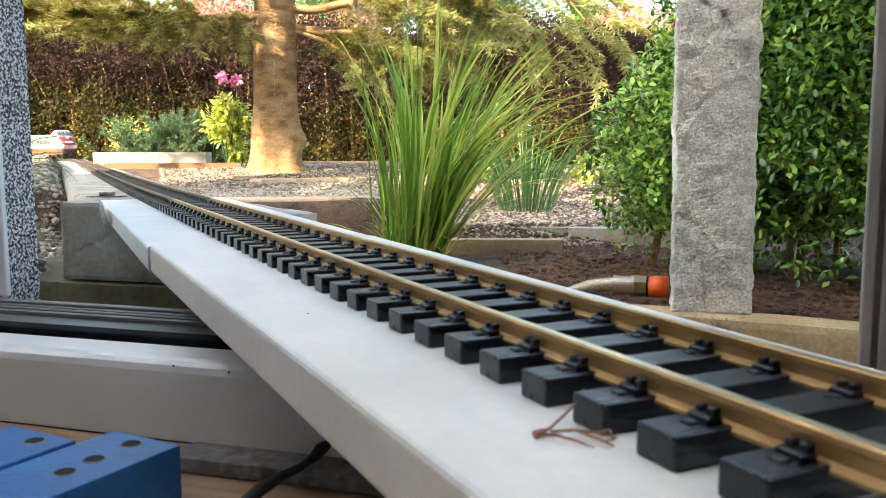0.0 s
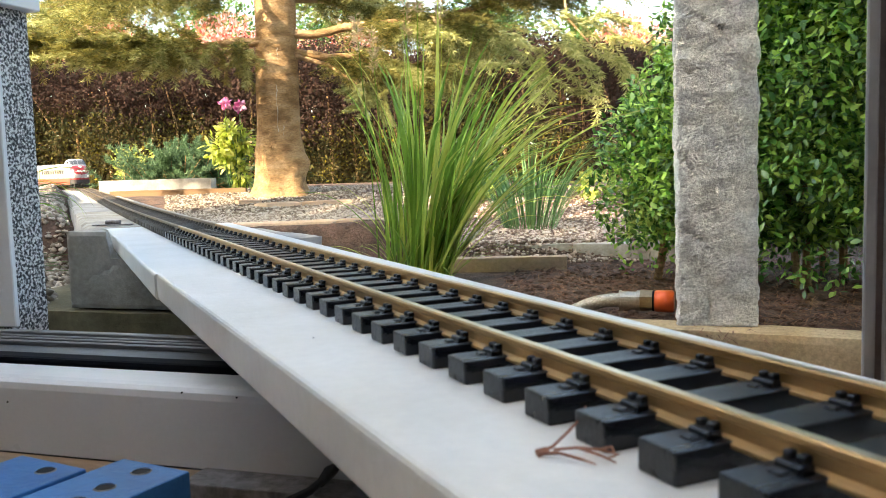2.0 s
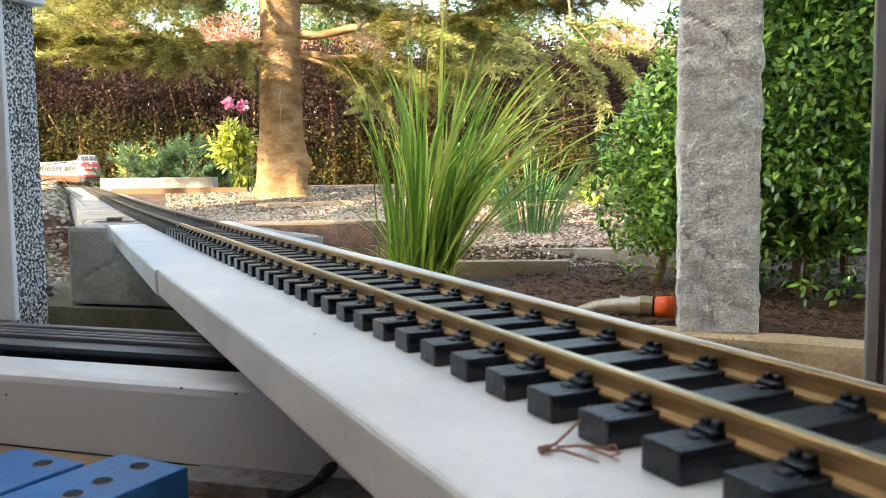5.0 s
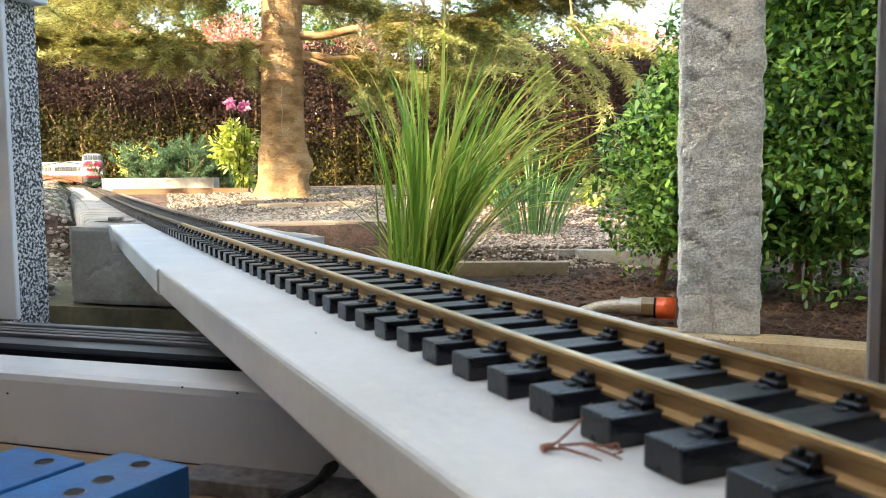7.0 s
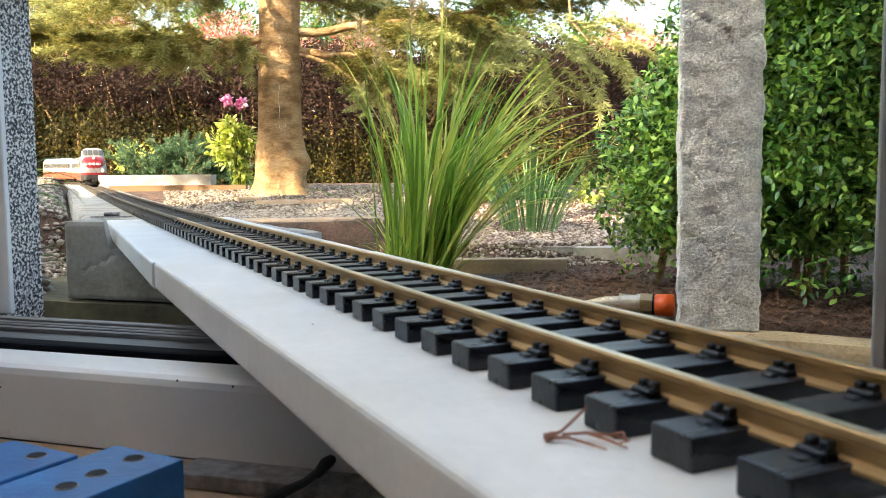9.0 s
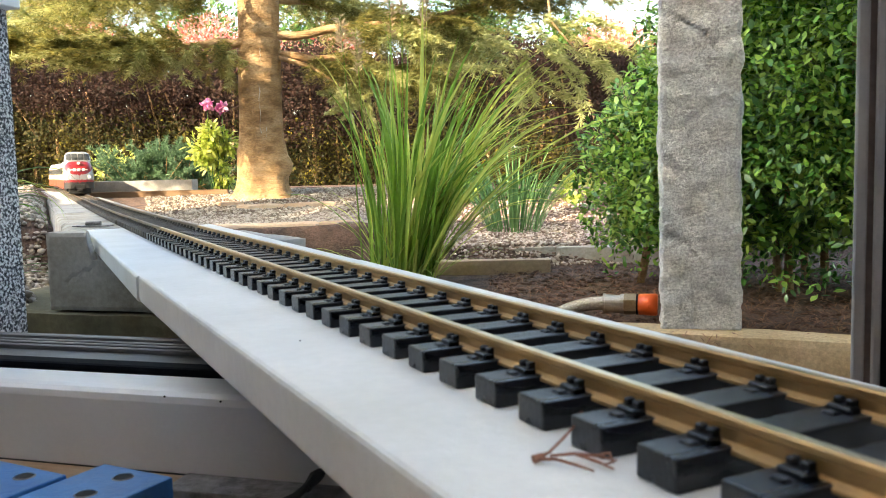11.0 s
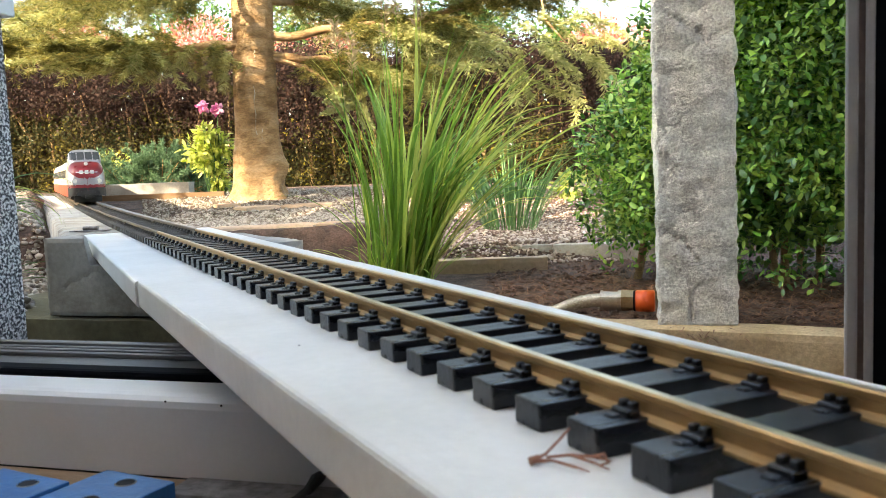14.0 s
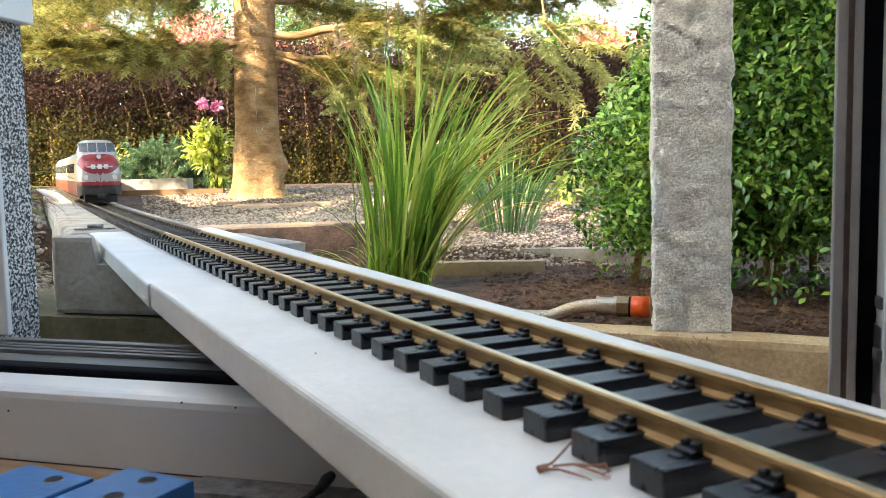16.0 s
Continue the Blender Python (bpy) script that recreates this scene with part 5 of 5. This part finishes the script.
    # sprays hanging under the lowest limb, every third in the lighter sunlit colour
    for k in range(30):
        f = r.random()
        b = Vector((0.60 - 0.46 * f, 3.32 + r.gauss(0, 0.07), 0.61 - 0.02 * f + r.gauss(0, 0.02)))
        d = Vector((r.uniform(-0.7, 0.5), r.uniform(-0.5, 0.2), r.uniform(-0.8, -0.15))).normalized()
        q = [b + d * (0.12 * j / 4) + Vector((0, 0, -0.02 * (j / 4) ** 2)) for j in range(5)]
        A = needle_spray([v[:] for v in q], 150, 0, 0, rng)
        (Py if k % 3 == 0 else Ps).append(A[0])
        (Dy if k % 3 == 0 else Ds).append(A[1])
    # drooping sprays towards the hedge, all in the lighter sunlit colour
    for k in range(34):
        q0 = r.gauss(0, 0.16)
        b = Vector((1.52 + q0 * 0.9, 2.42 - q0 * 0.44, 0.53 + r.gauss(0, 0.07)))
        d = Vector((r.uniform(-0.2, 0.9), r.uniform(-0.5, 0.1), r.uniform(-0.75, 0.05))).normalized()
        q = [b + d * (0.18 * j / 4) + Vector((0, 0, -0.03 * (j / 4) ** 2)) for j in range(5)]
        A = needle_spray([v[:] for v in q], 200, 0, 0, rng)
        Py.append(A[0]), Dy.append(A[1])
    part("limb", tube([(1.56, 2.53, 0.90), (1.54, 2.47, 0.75), (1.53, 2.43, 0.62), (1.60, 2.36, 0.50)], [0.005, 0.0045, 0.004, 0.002], 8), M_BARK, t, smooth=True)
    part("limb", tube([(0.76, 3.40, 0.60), (0.92, 3.34, 0.55), (1.03, 3.30, 0.47), (1.0, 3.28, 0.40)], [0.012, 0.009, 0.006, 0.003], 8), M_BARK, t, smooth=True)
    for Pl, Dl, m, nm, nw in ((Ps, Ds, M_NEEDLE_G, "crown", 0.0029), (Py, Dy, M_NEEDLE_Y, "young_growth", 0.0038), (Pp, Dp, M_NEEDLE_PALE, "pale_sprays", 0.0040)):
        P, D = np.concatenate(Pl), np.concatenate(Dl)
        n = len(P)
        V, F = leaf_arrays(P, D, rand_dirs(rng, n), rng.uniform(0.020, 0.038, n) * (0.6 if nm == "pale_sprays" else 1.0), nw, False)
        o = part(nm, fast_mesh(nm, V, F, m), None, t)
        o["kind"] = "stuff"
    # the high crown, out of view, that shades the garden
    n = 16000
    d = rand_dirs(rng, n)
    P = d * (rng.random(n) ** 0.4)[:, None] * [1.2, 1.2, 1.1] + [0.9, 3.3, 3.1]
    D = rand_dirs(rng, n) + [0, 0, -0.3]
    D /= np.linalg.norm(D, axis=1, keepdims=True)
    V, F = leaf_arrays(P, D, rand_dirs(rng, n), 0.11, 0.03, False)
    o = part("upper_crown", fast_mesh("upper_crown", V, F, M_NEEDLE_G), None, t)
    o["kind"] = "stuff"


conifer_tree()


def blue_spruce():
    t = thing("blue_conifer", "low spreading blue-green conifer behind the kerb", "shrub")
    r = random.Random(7)
    Ps, Ds = [], []
    base = Vector((0.50, 4.80, 0.0))
    for i in range(120):
        a = r.uniform(0, 6.283)
        el = r.uniform(0.1, 1.2)
        L = r.uniform(0.20, 0.38) * (1.0 if el < 0.9 else 0.85)
        d = Vector((math.cos(a) * math.cos(el), math.sin(a) * math.cos(el) * 0.7, math.sin(el) * 0.8))
        b = base + Vector((r.gauss(0, 0.11), r.gauss(0, 0.06), 0.0))
        q = [b + d * (L * j / 5) for j in range(6)]
        part("twig", tube(q, [0.005 * (1 - j / 6.5) for j in range(6)], 5), M_BARK, t)
        for z in range(4):
            s = q[2 + z % 4]
            d2 = (d + Vector((r.gauss(0, 0.5), r.gauss(0, 0.4), r.gauss(0.1, 0.35)))).normalized()
            A = needle_spray([(s + d2 * (0.12 * j / 3))[:] for j in range(4)], 90, 0, 0, rng, 0.8, 0.9)
            Ps.append(A[0]), Ds.append(A[1])
    P, D = np.concatenate(Ps), np.concatenate(Ds)
    V, F = leaf_arrays(P, D, rand_dirs(rng, len(P)), rng.uniform(0.016, 0.03, len(P)), 0.0045, False)
    o = part("needles", fast_mesh("needles", V, F, M_NEEDLE_B), None, t)
    o["kind"] = "stuff"


blue_spruce()


# ---- small things ----
def hose():
    h = thing("hose_connector", "orange plastic hose connector with metal fittings and braided hose", "garden hose")
    p0 = Vector((0.739, 0.927, -0.146))
    ax = Vector((-FY, FX, 0)) * 0.93 + Vector((FX, FY, 0)) * 0.30
    ax.normalize()

    def at(u, dz=0):
        return p0 + ax * u + Vector((0, 0, dz))
    bm = cyl(bmesh.new(), at(0.0), at(0.031), 0.0185, 0.0178, 28)
    bmesh.ops.bevel(bm, geom=[e for e in bm.edges if len(e.link_faces) == 2 and e.calc_face_angle() > 1], offset=0.0016, segments=2, affect="EDGES")
    o = part("orange_collar", bm, M_ORANGE, h, "orange plastic collar", True)
    bm = bmesh.new()
    side = Vector((-FX, -FY, 0))
    bmesh.ops.create_uvsphere(bm, u_segments=14, v_segments=8, radius=0.0055, matrix=Matrix.Translation(at(0.015) + side * 0.0172) @ side.to_track_quat("Z", "Y").to_matrix().to_4x4() @ Matrix.Diagonal((1, 1, 0.35, 1)))
    part("button", bm, M_ORANGE, o)
    part("black_ring", cyl(bmesh.new(), at(0.031), at(0.034), 0.0172, seg=24), M_RUBBER_GAP, h, "black ring")
    part("hex_nut", cyl(bmesh.new(), at(0.034), at(0.054), 0.0178, 0.0178, 6), M_BRASSNUT, h, "dull brass hexagon nut")
    part("collar", cyl(bmesh.new(), at(0.054), at(0.060), 0.0172, seg=24), M_NICKEL, h, "dull nickel collar")
    part("sleeve", cyl(bmesh.new(), at(0.060), at(0.085), 0.0150, 0.0158, 24), M_NICKEL, h, "dull nickel sleeve")
    part("collar", cyl(bmesh.new(), at(0.085), at(0.0885), 0.0172, seg=24), M_NICKEL, h, "dull nickel collar")
    pts = [at(0.086 + 0.012 * i, -0.0011 * max(0, i - 1) ** 1.7) for i in range(16)]
    pts = [Vector((p.x, p.y, max(p.z, -0.168))) for p in pts]
    part("braided_hose", tube(pts, 0.0112, 14), M_HOSE, h, "cream braided hose", True)
    br = bmesh.new()
    for k in range(10):
        a0 = k * 6.2832 / 10
        for sgn in (-1, 1):
            prev = None
            for i in range(31):
                u = i / 30 * 15
                j = min(14, int(u))
                p = pts[j].lerp(pts[j + 1], u - j)
                t = (pts[j + 1] - pts[j]).normalized()
                q = t.to_track_quat("Z", "Y").to_matrix()
                a = a0 + sgn * u * 0.55
                row = [br.verts.new(p + q @ Vector((math.cos(a + da) * 0.0117, math.sin(a + da) * 0.0117, 0))) for da in (-0.11, 0.11)]
                if prev:
                    br.faces.new((prev[0], prev[1], row[1], row[0]))
                prev = row
    o = part("braid", br, M_NICKEL, h, "pale woven braid")
    o["kind"] = "stuff"


hose()


def curled_twig():
    t = thing("dry_twig", "thin reddish brown curled twig on the board", "twig")
    paths = [[(-0.0605, 0.0345, 0.0012), (-0.056, 0.035, 0.002), (-0.050, 0.0375, 0.004), (-0.0445, 0.0405, 0.0055), (-0.040, 0.043, 0.0085)],
             [(-0.060, 0.034, 0.0012), (-0.0565, 0.031, 0.0015), (-0.054, 0.025, 0.0012), (-0.0525, 0.0205, 0.001)],
             [(-0.0565, 0.034, 0.0015), (-0.051, 0.031, 0.002), (-0.047, 0.027, 0.002), (-0.044, 0.0225, 0.0015)],
             [(-0.051, 0.031, 0.002), (-0.0485, 0.024, 0.0015), (-0.0475, 0.019, 0.001)],
             [(-0.047, 0.027, 0.002), (-0.0455, 0.0235, 0.0035), (-0.0462, 0.021, 0.002), (-0.048, 0.0225, 0.0012)]]
    for i, p in enumerate(paths):
        part("stem", tube(p, [0.0006 if i < 2 else 0.0004] + [0.0004] * (len(p) - 2) + [0.0002], 6), M_TWIG, t)
    part("knot", tube([(-0.0612, 0.0343, 0.0012), (-0.0585, 0.0343, 0.0016)], [0.0012, 0.0010], 7), M_TWIG, t)
    s = thing("dirt_speck", "tiny dark speck on the board", "speck", pose(-0.0665, 0.226, 0.0), bm=B(-0.0004, 0.0004, -0.0003, 0.0003, 0, 0.0003), material=M_HOLE)


curled_twig()


def blue_blocks():
    """Two blue painted steel plates with bored holes on the floor."""
    e1 = Vector((0.028, -0.038, 0)).normalized()          # along the back edge
    ang = math.degrees(math.atan2(e1.y, e1.x))
    for x, y, w, d, holes in ((-0.119, 0.277, 0.048, 0.16, ((-0.0225, -0.0108, 0), (-0.0213, -0.0338, 0), (-0.0196, -0.0512, 0))), (-0.166, 0.3075, 0.052, 0.16, ((-0.0172, -0.0110, 0),))):
        b = thing("steel_block", "blue painted steel block with bored holes on the floor", "steel block", pose(x, y, -0.0995, 0, 0, ang), group="blue blocks")
        bm = B(-w, 0, -d, 0, 0, 0.0285, bevel=0.0008)
        part("plate", bm, M_BLUE, b)
        for hx, hy, _ in holes:
            # solid plug, not bored: the hole's inner shade is its dark colour
            part("bore", cyl(bmesh.new(), (hx, hy, 0.0150), (hx, hy, 0.0287), 0.0046, seg=20), M_HOLE, b, "dark disc standing in for a bored hole's shade")
            ring = bmesh.new()
            bmesh.ops.create_cone(ring, cap_ends=False, segments=20, radius1=0.0054, radius2=0.0047, depth=0.0005, matrix=pose(hx, hy, 0.0288))
            part("bore_edge", ring, M_STEEL, b, "bare metal rim")
    f = thing("steel_file", "worn grey metal bar lying on the floor", "metal bar", pose(-0.048, 0.272, -0.0995, 0, 0, -42))
    part("bar", B(-0.085, 0.10, -0.0125, 0.0125, 0, 0.0085, bevel=0.001), M_STEEL, f)
    part("tang", tube([(0.098, 0, 0.004), (0.125, 0.001, 0.004), (0.15, 0, 0.004)], [0.0034, 0.0026, 0.0012], 8), M_STEEL, f, "tapered steel tang")
    st = thing("cable_tie", "black woven strap with a knotted end", "strap")
    part("band", tube([(-0.100, 0.228, -0.088), (-0.088, 0.242, -0.087), (-0.075, 0.252, -0.0862), (-0.062, 0.262, -0.0870), (-0.052, 0.272, -0.0862)], [0.0030, 0.0034, 0.0026, 0.0022, 0.0020], 8), M_STRAP, st)
    part("knot", tube([(-0.054, 0.269, -0.0866), (-0.046, 0.279, -0.0852), (-0.041, 0.286, -0.0862)], [0.0024, 0.0036, 0.0030], 8), M_STRAP, st)


blue_blocks()

# ---- movement ----
RUN = [(0.0, 5.78), (1.5, 5.66), (3.0, 5.50), (4.0, 5.38), (5.5, 5.12), (7.0, 4.80), (8.0, 4.55), (9.0, 4.30), (10.3, 3.95), (11.5, 3.60), (12.5, 3.33), (13.5, 3.06), (14.3, 2.84), (15.0, 2.65), (16.0, 2.40)]


def front_at(t):
    return float(np.interp(t, [a for a, b in RUN], [b for a, b in RUN]))


def car_pose(s, length):
    ax, ay, az, _ = track_at(s + 0.1)
    bx, by, bz, _ = track_at(s + length - 0.1)
    d = Vector((bx - ax, by - ay, bz - az)).normalized()
    rz = math.degrees(math.atan2(-d.x, d.y))
    p = Vector((ax, ay, az + RAIL_Z + 0.0083)) - d * 0.1
    return pose(p.x, p.y, p.z, math.degrees(math.asin(d.z)), 0, rz)


def motions():
    times = [i * 0.5 for i in range(33)]
    walk(CAR_A, [(t, car_pose(front_at(t), LEN_A)) for t in times])
    walk(CAR_B, [(t, car_pose(front_at(t) + LEN_A + 0.025, LEN_B)) for t in times])
    walk(CAR_C, [(t, car_pose(front_at(t) + LEN_A + LEN_B + 0.05, LEN_B)) for t in times])


motions()
